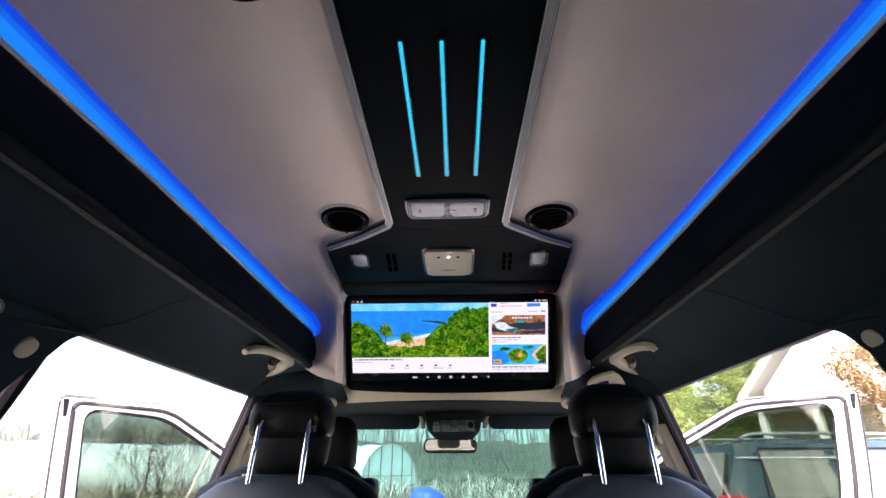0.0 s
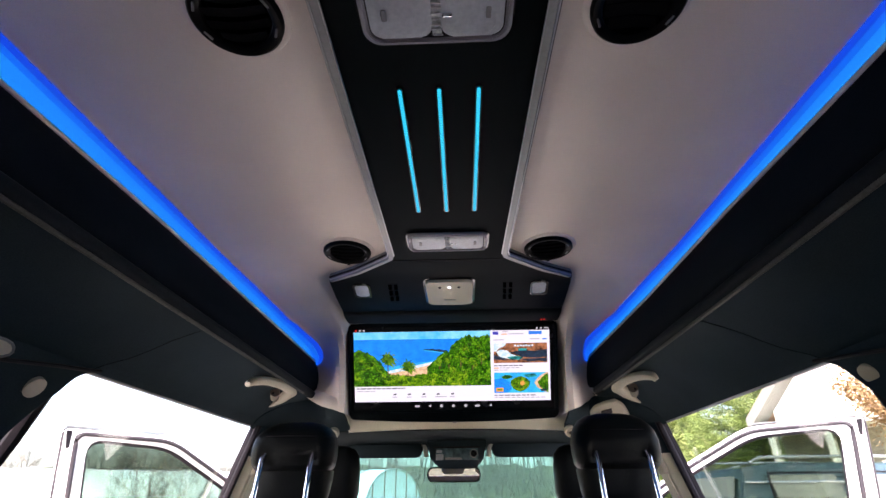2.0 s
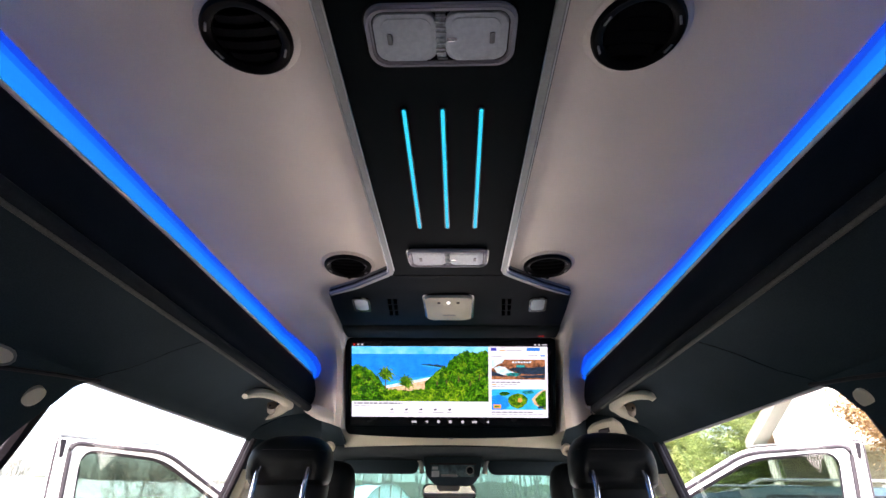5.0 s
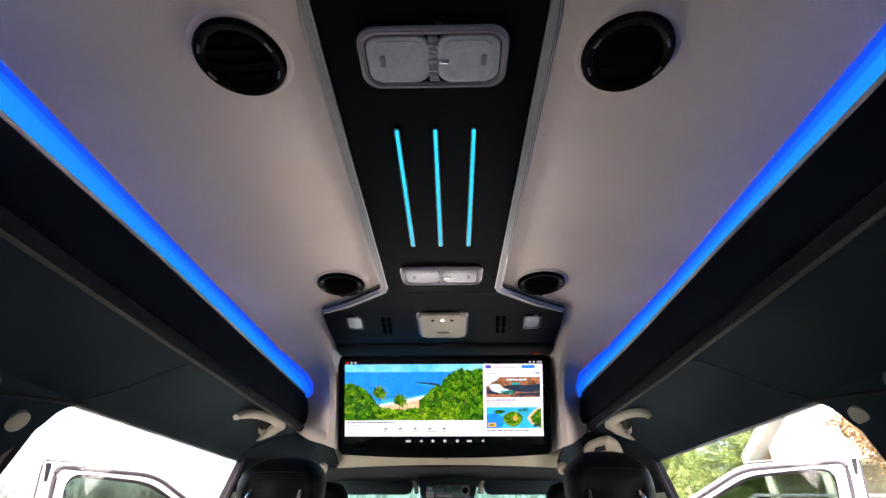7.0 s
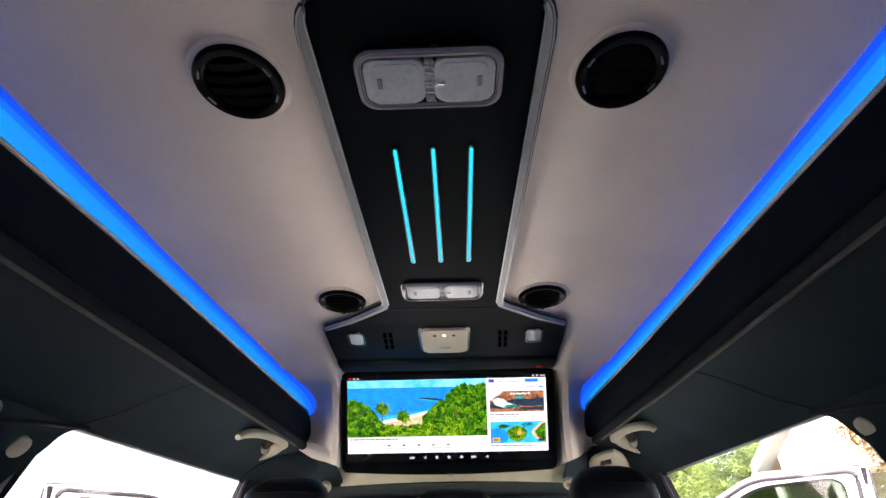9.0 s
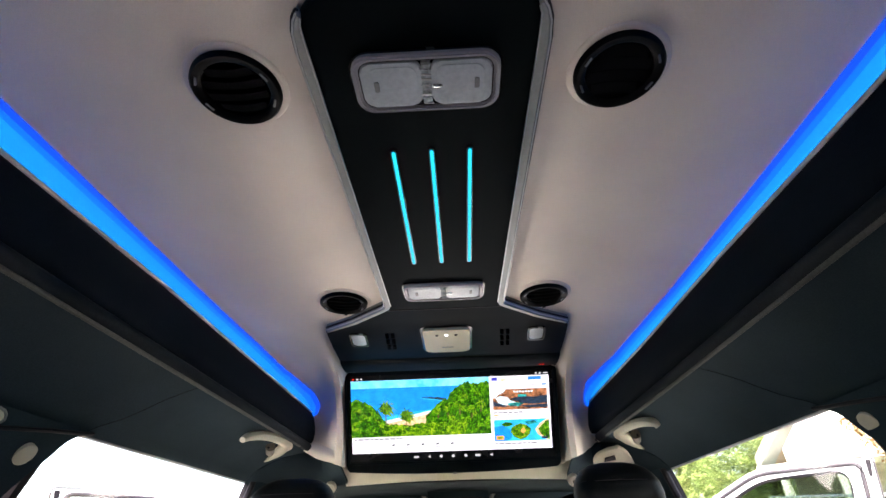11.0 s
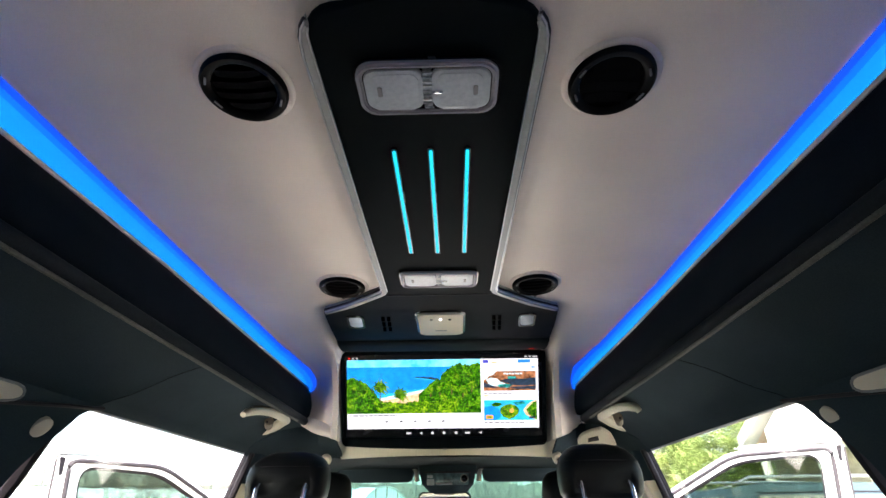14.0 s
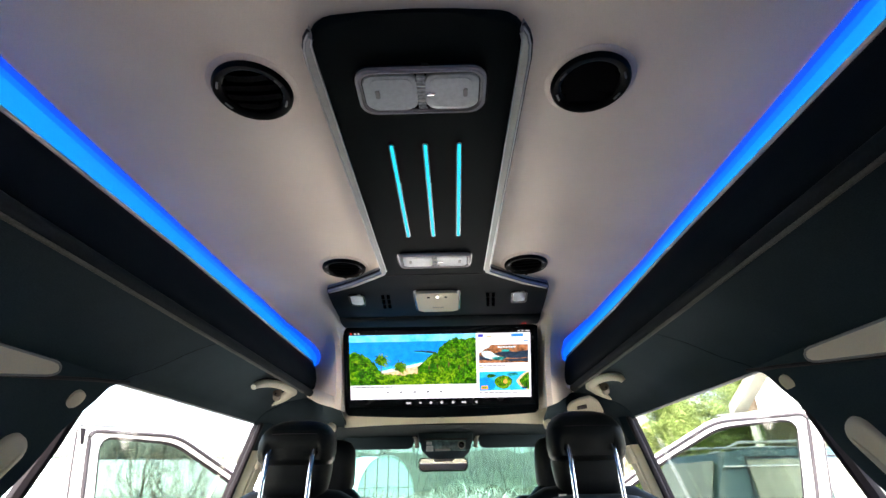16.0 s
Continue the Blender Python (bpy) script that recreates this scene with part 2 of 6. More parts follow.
def frame_ring(outer, inner, a, b):
    """A flat ring between two outlines with the same number of points, drawn from a to b; outlines of (x, y)."""
    loops = [[(x, y, a) for x, y in outer], [(x, y, b) for x, y in outer], [(x, y, b) for x, y in inner], [(x, y, a) for x, y in inner]]
    bm = loft(loops + [loops[0]], caps=False)
    bmesh.ops.remove_doubles(bm, verts=bm.verts, dist=1e-7)
    return bm


def sheet(profile, ys, thick, inward):
    """A thick skin: profile(y) gives (x, z) points, pushed by thick along inward(x, z)."""
    loops = []
    for y in ys:
        p = profile(y)
        loops.append([(x, y, z) for x, z in p] + [(x + inward[0] * thick, y, z + inward[1] * thick) for x, z in reversed(p)])
    return loft(loops)


def lerp(a, b, t):
    return a + (b - a) * t


def rounded(pts, n=4):
    """A smooth curve through points, as finer points."""
    out = []
    for i in range(len(pts) - 1):
        p0, p1, p2, p3 = (Vector(pts[max(0, min(len(pts) - 1, i + k))]) for k in (-1, 0, 1, 2))
        for k in range(n):
            t = k / n
            out.append(tuple(0.5 * (2 * p1 + (p2 - p0) * t + (2 * p0 - 5 * p1 + 4 * p2 - p3) * t * t + (3 * p1 - p0 - 3 * p2 + p3) * t ** 3)))
    return out + [tuple(pts[-1])]


# ---- the vehicle's shell ----
REAR = -1.30     # the back of the cabin
TUMBLE = 0.33    # the sides lean in towards the roof


def side_x(z):
    return 0.66 + (1.645 - z) * TUMBLE


def thick_grid(rows, off):
    """A thick sheet over rows of points; off is the push that gives the far face."""
    bm = bmesh.new()
    near = [[bm.verts.new(p) for p in r] for r in rows]
    far = [[bm.verts.new(Vector(p) + Vector(off)) for p in r] for r in rows]
    for g in (near, far):
        for a, b in zip(g, g[1:]):
            for i in range(len(a) - 1):
                bm.faces.new((a[i], a[i + 1], b[i + 1], b[i]))
    rim = [[*g[0], *[r[-1] for r in g[1:]], *g[-1][-2::-1], *[r[0] for r in g[-2:0:-1]]] for g in (near, far)]
    for i in range(len(rim[0])):
        j = (i + 1) % len(rim[0])
        bm.faces.new((rim[0][i], rim[0][j], rim[1][j], rim[1][i]))
    return bm


# raised ceiling: flat, rolling down at the front on both sides of the screen
TIP = 1.872      # the front end of the roof beams
CEIL = ((REAR, 1.992), (-0.6, 1.992), (0.0, 1.992), (0.6, 1.992), (1.2, 1.992), (1.44, 1.990), (1.55, 1.981), (1.64, 1.963), (1.71, 1.932), (1.76, 1.885), (1.79, 1.83), (1.81, 1.76), (1.82, 1.69))
rows = []
for y, z in CEIL:
    row = []
    for x in (-0.62, -0.60, -0.57, -0.54, -0.50, -0.46, -0.43, -0.40, -0.38, -0.366, -0.355, -0.34, -0.25, -0.12, 0, 0.12, 0.25, 0.34, 0.355, 0.366, 0.38, 0.40, 0.43, 0.46, 0.50, 0.54, 0.57, 0.60, 0.62):
        e = max(0.0, abs(x) - 0.52) / 0.10
        back = 0.0 if abs(x) > 0.37 else 0.20 * max(0.0, min(1.0, (y - 1.44) / 0.30)) * (1.0 if abs(x) < 0.36 else 0.5)
        back += 0.080 * max(0.0, min(1.0, (abs(x) - 0.40) / 0.07)) * max(0.0, min(1.0, (y - 1.55) / 0.2))
        fold = -0.012 * math.exp(-((abs(x) - 0.392) / 0.012) ** 2) * max(0.0, min(1.0, (y - 1.6) / 0.15))
        foot = 1.69 + 0.085 * (max(0.0, abs(x) - 0.37) / 0.15) ** 1.5
        row.append((x, y + back + fold, max(z, foot) - 0.010 * e * e))
    rows.append(row)
ceiling = tagged(link("ceiling", thick_grid(rows, (0, 0.008, 0.010)), M_SUEDE), "pale beige suede raised roof lining, smooth and slightly shaded", "ceiling", kind="structure")

bm = box(-0.80, 0.80, REAR - 0.05, 2.05, 2.02, 2.05)
tagged(link("roof_shell", bm, M_WHITEPAINT), "white painted outer roof skin above the lining", "roof", kind="structure")
bm = box(-0.86, 0.86, REAR - 0.05, 3.3, 0.42, 0.50, 0.01)
tagged(link("floor", bm, M_CARPET), "worn grey carpet on the cabin floor", "floor", kind="structure")

for s, nm, sx in ((-1, "left", -0.008), (1, "right", -0.008)):
    # beam under the cove light
    prof = [(0.497, 1.872), (0.494, 1.866), (0.491, 1.835), (0.489, 1.806), (0.490, 1.786), (0.496, 1.776), (0.508, 1.768), (0.520, 1.760), (0.60, 1.752), (0.62, 1.80), (0.62, 1.880), (0.545, 1.880), (0.535, 1.862), (0.508, 1.866)]
    turn_in = 0.0 if s < 0 else 0.014

    def lead(y):
        """The beam's front end swings in a little."""
        return sx - s * turn_in * max(0.0, min(1.0, (y - 1.25) / 0.55))

    def sink(y):
        """The beam's lip sinks slightly towards the rear."""
        return 0.022 * (0.85 - min(0.85, max(0.2, y)))
    bm = loft([[(s * x + lead(y), y, z - (sink(y) if z > 1.83 else 0)) for x, z in prof] for y in (REAR, 0.2, 0.85, 1.25, 1.5, 1.75, TIP)])
    front = [e for e in bm.edges if all(v.co.y > TIP - 0.01 for v in e.verts)]
    bmesh.ops.bevel(bm, geom=front, offset=0.007, segments=3, affect="EDGES")
    beam = tagged(link("beam_" + nm, bm, M_BEAM), "charcoal suede roof beam below the blue cove light", "roof beam", kind="structure")
    part("piping", tube([(s * 0.497 + lead(y), y, 1.8735 - sink(y)) for y in (REAR, 0.2, 0.5, 0.85, 1.25, 1.5, 1.75, TIP - 0.02)] + [(s * 0.502 + lead(TIP), TIP - 0.003, 1.872)], 0.0042, 8), M_PIPING, beam, "grey piping along the beam's lip")
    # cove light: the ceiling's lit outer margin above the lip, made emissive itself, rolling down at the front
    EDGE = ((1.30, 0.570), (1.42, 0.564), (1.54, 0.555), (1.61, 0.541), (1.655, 0.518), (1.695, 0.494), (1.722, 0.474), (1.740, 0.466), (1.755, 0.468), (1.768, 0.478))

    def margin(y, f0, f1, n=4):
        """A row of points across the lit margin at y; f runs from its inner edge to its outer one."""
        z = next(lerp(a[1], b[1], (y - a[0]) / (b[0] - a[0])) for a, b in zip(CEIL, CEIL[1:]) if a[0] <= y <= b[0])
        inner = next((lerp(a[1], b[1], (y - a[0]) / (b[0] - a[0])) for a, b in zip(EDGE, EDGE[1:]) if a[0] <= y <= b[0]), 0.570)
        roll = max(0.0, min(1.0, (y - 1.44) / 0.3))
        row = []
        for q in range(n + 1):
            x = inner + (lerp(f0, f1, q / n)) * (0.662 - inner)
            row.append((s * x + lead(y), y - 0.007 * roll + 0.080 * max(0.0, min(1.0, (y - 1.55) / 0.2)), z - 0.004 - 0.62 * (x - inner) - 0.004 * (1 - roll)))
        return row
    ys = (REAR, -0.4, 0.4, 1.2, 1.44, 1.50, 1.55, 1.58, 1.61, 1.635, 1.66, 1.68, 1.70, 1.715, 1.73, 1.742, 1.752, 1.760, 1.766)
    cove = thing("cove_light", "long bright blue cove light along the roof beam", "light strip", "cove lights")
    # light on the lining painted as three stepped glowing bands
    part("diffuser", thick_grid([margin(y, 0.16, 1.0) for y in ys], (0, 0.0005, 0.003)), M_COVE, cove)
    part("falloff_middle", thick_grid([margin(y, 0.075, 0.158) for y in ys], (0, 0.0005, 0.003)), M_COVE_FALLOFF, cove, "mid blue step of the painted light falloff")
    part("falloff_edge", thick_grid([margin(y, 0.0, 0.073) for y in ys], (0, 0.0005, 0.003)), M_COVE_FALLOFF_EDGE, cove, "deepest blue step of the painted light falloff")
    part("light_tape", box(*sorted((s * 0.545 + sx, s * 0.553 + sx)), REAR, 1.46, 1.8805, 1.884), M_TAPE, cove, "blue light tape hidden behind the lip")
    part("side_wall", box(*sorted((s * 0.668 + sx, s * 0.675 + sx)), REAR, 1.86, 1.76, 1.990), M_PIPE, cove, "grey side wall behind the light")

    # side headliner from the beam down to the window's top
    def lining(y):
        f = max(0.0, min(1.0, (y - 1.60) / 0.35))
        return [(s * 0.492, 1.752), (s * 0.520, 1.742), (s * 0.570, 1.722), (s * 0.615, 1.693), (s * 0.645, 1.665), (s * 0.660, 1.646), (s * 0.672, 1.642)]
    bm = sheet(lining, (REAR, -0.5, 0.2, 0.8, 1.2, 1.6, 1.9, 2.5), 0.03, (s * 0.5, 0.7))
    tagged(link("headliner_" + nm, bm, M_DARK), "charcoal suede side headliner above the windows", "headliner", kind="structure")
    tagged(link("beam_fold_" + nm, tube([(s * 0.4955 + lead(y) * 0.6, y, 1.7555) for y in (REAR, 0.4, 1.0, 1.4, 1.82)] + [(s * 0.498 + lead(1.85) * 0.6, 1.845, 1.755), (s * 0.505 + lead(1.86) * 0.6, 1.858, 1.759)], [0.0135, 0.0135, 0.0135, 0.0135, 0.0135, 0.010, 0.003], 12), M_FOLD), "rolled fold where headliner meets beam", "fold", kind="structure")
    tagged(link("beam_welt_" + nm, tube([(s * 0.4925 + lead(y) * 0.6 + s * 0.0004 * math.sin(9 * y), y, 1.7425) for y in (REAR, -0.4, 0.2, 0.6, 0.9, 1.2, 1.5, 1.72)], 0.0042, 8), M_WELT), "thin worn grey welt under the rolled fold", "trim", kind="structure")
    # seam across the headliner
    tagged(link("headliner_seam_" + nm, tube([(s * x, y, z - 0.002) for x, y, z in ((0.660, 0.985, 1.646), (0.647, 1.005, 1.6625), (0.627, 1.04, 1.684), (0.60, 1.053, 1.703), (0.57, 1.06, 1.722), (0.535, 1.062, 1.7365), (0.50, 1.063, 1.7485))], 0.0006, 6), M_BEAM), "dark seam in the headliner cloth", "seam", kind="structure")
    # window-top weatherstrip
    tagged(link("trim_window_" + nm, tube([(s * 0.668, y, 1.648) for y in (0.99, 1.1, 1.4, 1.77)], 0.007, 8), M_PIPE), "grey weatherstrip along the window's upper edge", "trim", kind="structure")

    # pillar behind the rear door, slanting
    def pl(y_top, y_bot, zt, zb, n=6):
        return [(s * side_x(lerp(zt, zb, k / n)), lerp(y_top, y_bot, k / n), lerp(zt, zb, k / n)) for k in range(n + 1)]
    fr = [(s * side_x(z), y, z) for y, z in rounded(((1.005, 1.648), (0.982, 1.638), (0.966, 1.625), (0.952, 1.600), (0.932, 1.570), (0.913, 1.535), (0.904, 1.500), (0.890, 1.462), (0.868, 1.42), (0.82, 1.33), (0.76, 1.22), (0.72, 1.15)))]
    bk = [(s * side_x(p[2]), 0.38, p[2]) for p in fr]
    rows = []
    for a, b in zip(fr, bk):
        a, b = Vector(a), Vector(b)
        o = Vector((s * 0.05, 0, 0))
        i = Vector((-s * 0.012, 0, 0))
        rows.append([a + o, a, a + Vector((0, -0.012, 0)) + i, a.lerp(b, 0.5) + i * 1.6, b + i, b + o])
    tagged(link("pillar_" + nm, loft(rows), M_DARK), "charcoal cloth-covered rear pillar", "pillar", kind="structure")
    edge = ((0.990, 1.6445), (0.960, 1.640), (0.90, 1.633), (0.815, 1.6205), (0.70, 1.604), (0.50, 1.574))
    tagged(link("trim_pillar_top_" + nm, tube([(s * (side_x(z) - 0.0205), y, z) for y, z in edge], 0.0035, 8), M_SEAL), "dark rolled upper edge of the rear pillar cover", "trim", kind="structure")
    # pillar between the doors
    fr, bk = pl(1.93, 1.93, 1.65, 1.10), pl(1.785, 1.812, 1.65, 1.10)
    rows = []
    for a, b in zip(fr, bk):
        a, b = Vector(a), Vector(b)
        o, i = Vector((s * 0.016, 0, 0)), Vector((-s * 0.03, 0, 0))
        rows.append([a + o, a, a + i + Vector((0, -0.02, 0)), b + i + Vector((0, 0.03, 0)), b, b + o])
    tagged(link("door_pillar_top_" + nm, loft(rows[:2]), M_DARK), "charcoal cloth cover at the top of the door pillar", "pillar", kind="structure")
    tagged(link("door_pillar_" + nm, loft(rows[1:]), M_CREAM), "beige trim on the pillar between the doors", "pillar", kind="structure")
    bm = loft([[Vector(p) + Vector((s * 0.008, -0.003, 0)), Vector(p) + Vector((s * 0.020, -0.003, 0)), Vector(p) + Vector((s * 0.020, -0.008, 0)), Vector(p) + Vector((s * 0.008, -0.008, 0))] for p in bk])
    tagged(link("door_jamb_" + nm, bm, M_SEAL), "black door jamb behind the pillar trim", "trim", kind="structure")
    tagged(link("trim_pillar_" + nm, tube([Vector(p) + Vector((-s * 0.004, -0.004, 0)) for p in bk], 0.011, 8), M_SEAL), "black rubber seal along the door pillar", "trim", kind="structure")
    # lower side walls, and the quarter wall behind
    z0, z1 = 0.45, 1.16
    bm = loft([[(s * 0.82, REAR, z0), (s * 0.82, REAR, z1), (s * 0.90, REAR, z1), (s * 0.90, REAR, z0)], [(s * 0.82, 2.9, z0), (s * 0.82, 2.9, z1), (s * 0.90, 2.9, z1), (s * 0.90, 2.9, z0)]])
    tagged(link("wall_" + nm, bm, M_BEIGE), "beige trimmed lower cabin side", "wall", kind="structure")
    bm = loft([[(s * side_x(z), y0, z) for y0, z in ((-0.55, 1.15), (-0.55, 1.645), (REAR, 1.645), (REAR, 1.15))], [(s * (side_x(z) + 0.05), y0, z) for y0, z in ((-0.55, 1.15), (-0.55, 1.645), (REAR, 1.645), (REAR, 1.15))]])
    tagged(link("wall_rear_" + nm, bm, M_DARK), "dark rear side panel", "wall", kind="structure")
    bm = loft([[(s * (side_x(z) + 0.02), y0, z) for y0, z in ((-0.55, 1.15), (-0.55, 1.645), (0.42, 1.645), (0.42, 1.15))], [(s * (side_x(z) + 0.024), y0, z) for y0, z in ((-0.55, 1.15), (-0.55, 1.645), (0.42, 1.645), (0.42, 1.15))]])
    tagged(link("window_rear_" + nm, bm, M_PRIVACY), "tinted rear side window", "window", kind="structure")
    # windscreen pillar
    bm = tube([(s * 0.60, 2.48, 1.66), (s * 0.70, 2.90, 1.37), (s * 0.76, 3.30, 1.05)], [0.045, 0.05, 0.06], 10)
    tagged(link("windscreen_pillar_" + nm, bm, M_DARK), "dark trimmed windscreen pillar", "pillar", kind="structure")

bm = box(-0.72, 0.72, REAR - 0.05, REAR, 1.62, 2.02)
tagged(link("wall_back_upper", bm, M_SUEDE), "beige panel above the rear window", "wall", kind="structure")
bm = box(-0.82, 0.82, REAR - 0.05, REAR, 0.45, 1.12)
tagged(link("wall_back", bm, M_BEIGE), "beige lower tailgate panel", "wall", kind="structure")
tagged(link("window_back", box(-0.76, 0.76, REAR - 0.03, REAR - 0.026, 1.12, 1.62), M_BACKGLASS), "tinted rear window", "window", kind="structure")

# cab ceiling, from the raised roof's front edge forward to the windscreen
COL = [k / 10 * 0.67 for k in range(-10, 11)]
rows = []
for y, z in ((1.955, 1.650), (2.10, 1.652), (2.25, 1.656), (2.38, 1.655), (2.47, 1.646), (2.54, 1.630)):
    rows.append([(x, y, lerp(z, 1.642, max(0, (abs(x) - 0.45) / 0.22))) for x in COL])
tagged(link("cab_ceiling", thick_grid(rows, (0, 0, 0.012)), M_CAB), "charcoal cloth ceiling over the front seats", "ceiling", kind="structure")
for s, nm in ((-1, "left"), (1, "right")):
    start = ((0.384, 1.826, 1.692), (0.44, 1.865, 1.714), (0.47, 1.895, 1.733), (0.50, 1.878, 1.746), (0.53, 1.83, 1.737), (0.58, 1.78, 1.714), (0.63, 1.74, 1.677), (0.665, 1.74, 1.640))
    rows = []
    for k in range(7):
        t = k / 6
        rows.append([(s * x, lerp(y0, 1.957, t), lerp(z0, 1.6505 if x < 0.62 else 1.640, t ** 0.85)) for x, y0, z0 in start])
    tagged(link("cab_cheek_" + nm, thick_grid(rows, (0, 0.004, 0.010)), M_DARK), "charcoal cloth cheek between raised roof and cab", "headliner", kind="structure")
# the raised lining ends in a curled point under each beam
for s, nm, dx in ((-1, "left", 0.0), (1, "right", -0.026)):
    edge = ((0.5324, 1.760, 0.509, 1.762), (0.520, 1.749, 0.494, 1.768), (0.505, 1.739, 0.480, 1.768), (0.484, 1.727, 0.462, 1.764), (0.4625, 1.7165, 0.444, 1.757), (0.437, 1.7085, 0.424, 1.748), (0.411, 1.703, 0.404, 1.740), (0.386, 1.700, 0.384, 1.736))
    rows = [[(s * (lerp(xi, xo_, q) + dx), 1.822 - 0.010 * math.sin(q * 2.4), lerp(zi, zo, q)) for q in (0.0, 0.25, 0.5, 0.75, 0.92, 1.0)] for xo_, zo, xi, zi in (edge if s < 0 else edge[:3])]
    tagged(link("ceiling_skirt_" + nm, thick_grid(rows, (0, 0.006, 0.001)), M_SUEDE), "curled beige lower end of the raised roof lining", "headliner", kind="structure")
bm = box(-0.70, 0.70, 1.99, 2.60, 1.72, 1.75)
bm2 = box(-0.70, 0.70, 1.99, 2.05, 1.72, 2.03)
tagged(link("roof_front_shell", bm2, M_WHITEPAINT), "white painted front of the raised roof", "roof", kind="structure")
tagged(link("cab_roof_shell", bm, M_WHITEPAINT), "white painted outer roof over the front seats", "roof", kind="structure")
rows = [[(x * 0.470, 1.925, 1.722), (x * 0.445, 1.928, 1.713), (x * 0.398, 1.938, 1.680), (x * 0.388, 1.950, 1.6445 + 0.010 * (1 - x * x))] for x in (-1, -0.9, -0.7, -0.5, -0.25, 0, 0.25, 0.5, 0.7, 0.9, 1)]
tagged(link("cab_ceiling_panel", thick_grid(rows, (0, 0.01, 0.004)), M_CREAM), "cream cloth panel below the screen housing", "ceiling panel", kind="structure")

# windscreen
bm = loft([[(-0.58, 2.54, 1.64), (0.58, 2.54, 1.64), (0.58, 2.545, 1.645), (-0.58, 2.545, 1.645)], [(-0.74, 3.32, 1.05), (0.74, 3.32, 1.05), (0.74, 3.325, 1.055), (-0.74, 3.325, 1.055)]])
ob = tagged(link("windscreen", bm, M_SHIELD), "pale green tinted windscreen", "windscreen", kind="structure")
ob.visible_shadow = False


# ---- overhead console ----
Z = 1.972   # the console's lower face
HW = 0.140


def arc_pts(cx, cy, r, a0, a1, n=5):
    return [(cx + r * math.cos(radians(lerp(a0, a1, k / n))), cy + r * math.sin(radians(lerp(a0, a1, k / n)))) for k in range(n + 1)]


console = thing("overhead_console", "black centre roof console with grey metal side trims", "roof console", m=pose(-0.004, 0, 0))


def half_width(s, y):
    """The console is a little wider on its right towards the rear."""
    return 0.1435 if s < 0 else lerp(0.152, 0.1425, max(0.0, min(1.0, (y - 0.43) / 0.77)))


def flank(s):
    w0 = half_width(s, 0.44)
    pts = [(s * x, y) for x, y in arc_pts(w0 - 0.045, 0.4515, 0.045, -82, 0)]
    pts += [(s * half_width(s, y), y) for y in (0.7, 1.0, 1.185)]
    w1 = half_width(s, 1.2)
    return pts + [(s * (w1 + 0.006), 1.203), (s * (w1 + 0.018), 1.214), (s * 0.25, 1.286), (s * 0.333, 1.338), (s * 0.339, 1.350), (s * 0.338, 1.365), (s * 0.346, 1.46), (s * 0.352, 1.575), (s * 0.350, 1.592)]


outline = flank(1) + flank(-1)[::-1] + [(-0.05, 0.4025), (0.004, 0.401), (0.055, 0.4025)]
bm = slab(outline, Z, 2.0, 0.006, 3)
for v in bm.verts:     # the rear end curls up towards the ceiling
    if v.co.y < 0.457 and v.co.z < 1.99:
        v.co.z += 0.014 * ((0.457 - v.co.y) / 0.06) ** 2
part("panel", bm, M_BLACK, console)
for s in (-1, 1):
    w0, w1 = half_width(s, 0.45), half_width(s, 1.2)
    run = [(w0 - 0.013, 0.425), (w0 - 0.007, 0.433), (w0 - 0.002, 0.447), (w0 + 0.0005, 0.472), (half_width(s, 0.8) + 0.0005, 0.8), (w1 + 0.0005, 1.185), (w1 + 0.006, 1.203), (w1 + 0.018, 1.2145), (0.25, 1.287), (0.330, 1.337)]
    w = [0.0030, 0.0045, 0.0068, 0.0080, 0.0082, 0.0088, 0.009, 0.009, 0.0085, 0.006]
    loops = []
    for i, ((x, y), ww) in enumerate(zip(run, w)):
        a, b = Vector(run[max(0, i - 1)]), Vector(run[min(len(run) - 1, i + 1)])
        d = (b - a).normalized()
        n = Vector((d.y, -d.x))
        o, q = Vector((x, y)) + n * (0.0080 if i < 5 else 0.0070 if i == 5 else 0.006), Vector((x, y)) - n * (ww * 2 - 0.0075)
        loops.append([(s * o.x, o.y, 1.992), (s * o.x, o.y, Z + 0.004), (s * (o.x * 0.7 + q.x * 0.3), o.y * 0.7 + q.y * 0.3, Z - 0.004), (s * q.x, q.y, Z - 0.003), (s * q.x, q.y, Z + 0.004)])
    strip = part("side_trim", loft(loops), M_ALU, console, "grey metal trim strip")
    part("gap_line", tube([(l[1][0], l[1][1], l[1][2] + 0.0045) for l in loops], 0.0030, 6), M_SEAL, strip, "dark line along the trim")
    part("bright_edge", tube([(lerp(l[1][0], l[2][0], 0.25), lerp(l[1][1], l[2][1], 0.25), lerp(l[1][2], l[2][2], 0.25) - 0.0008) for l in loops], 0.0014, 6), M_EDGE, strip)
    part("bright_edge", tube([(l[3][0], l[3][1], l[3][2] - 0.001) for l in loops[:6]], 0.0012, 6), M_EDGE, strip)
# joint across the console
part("joint", box(-HW - 0.005, HW + 0.005, 1.2195, 1.2225, Z - 0.0012, Z + 0.004), M_SEAL, console)
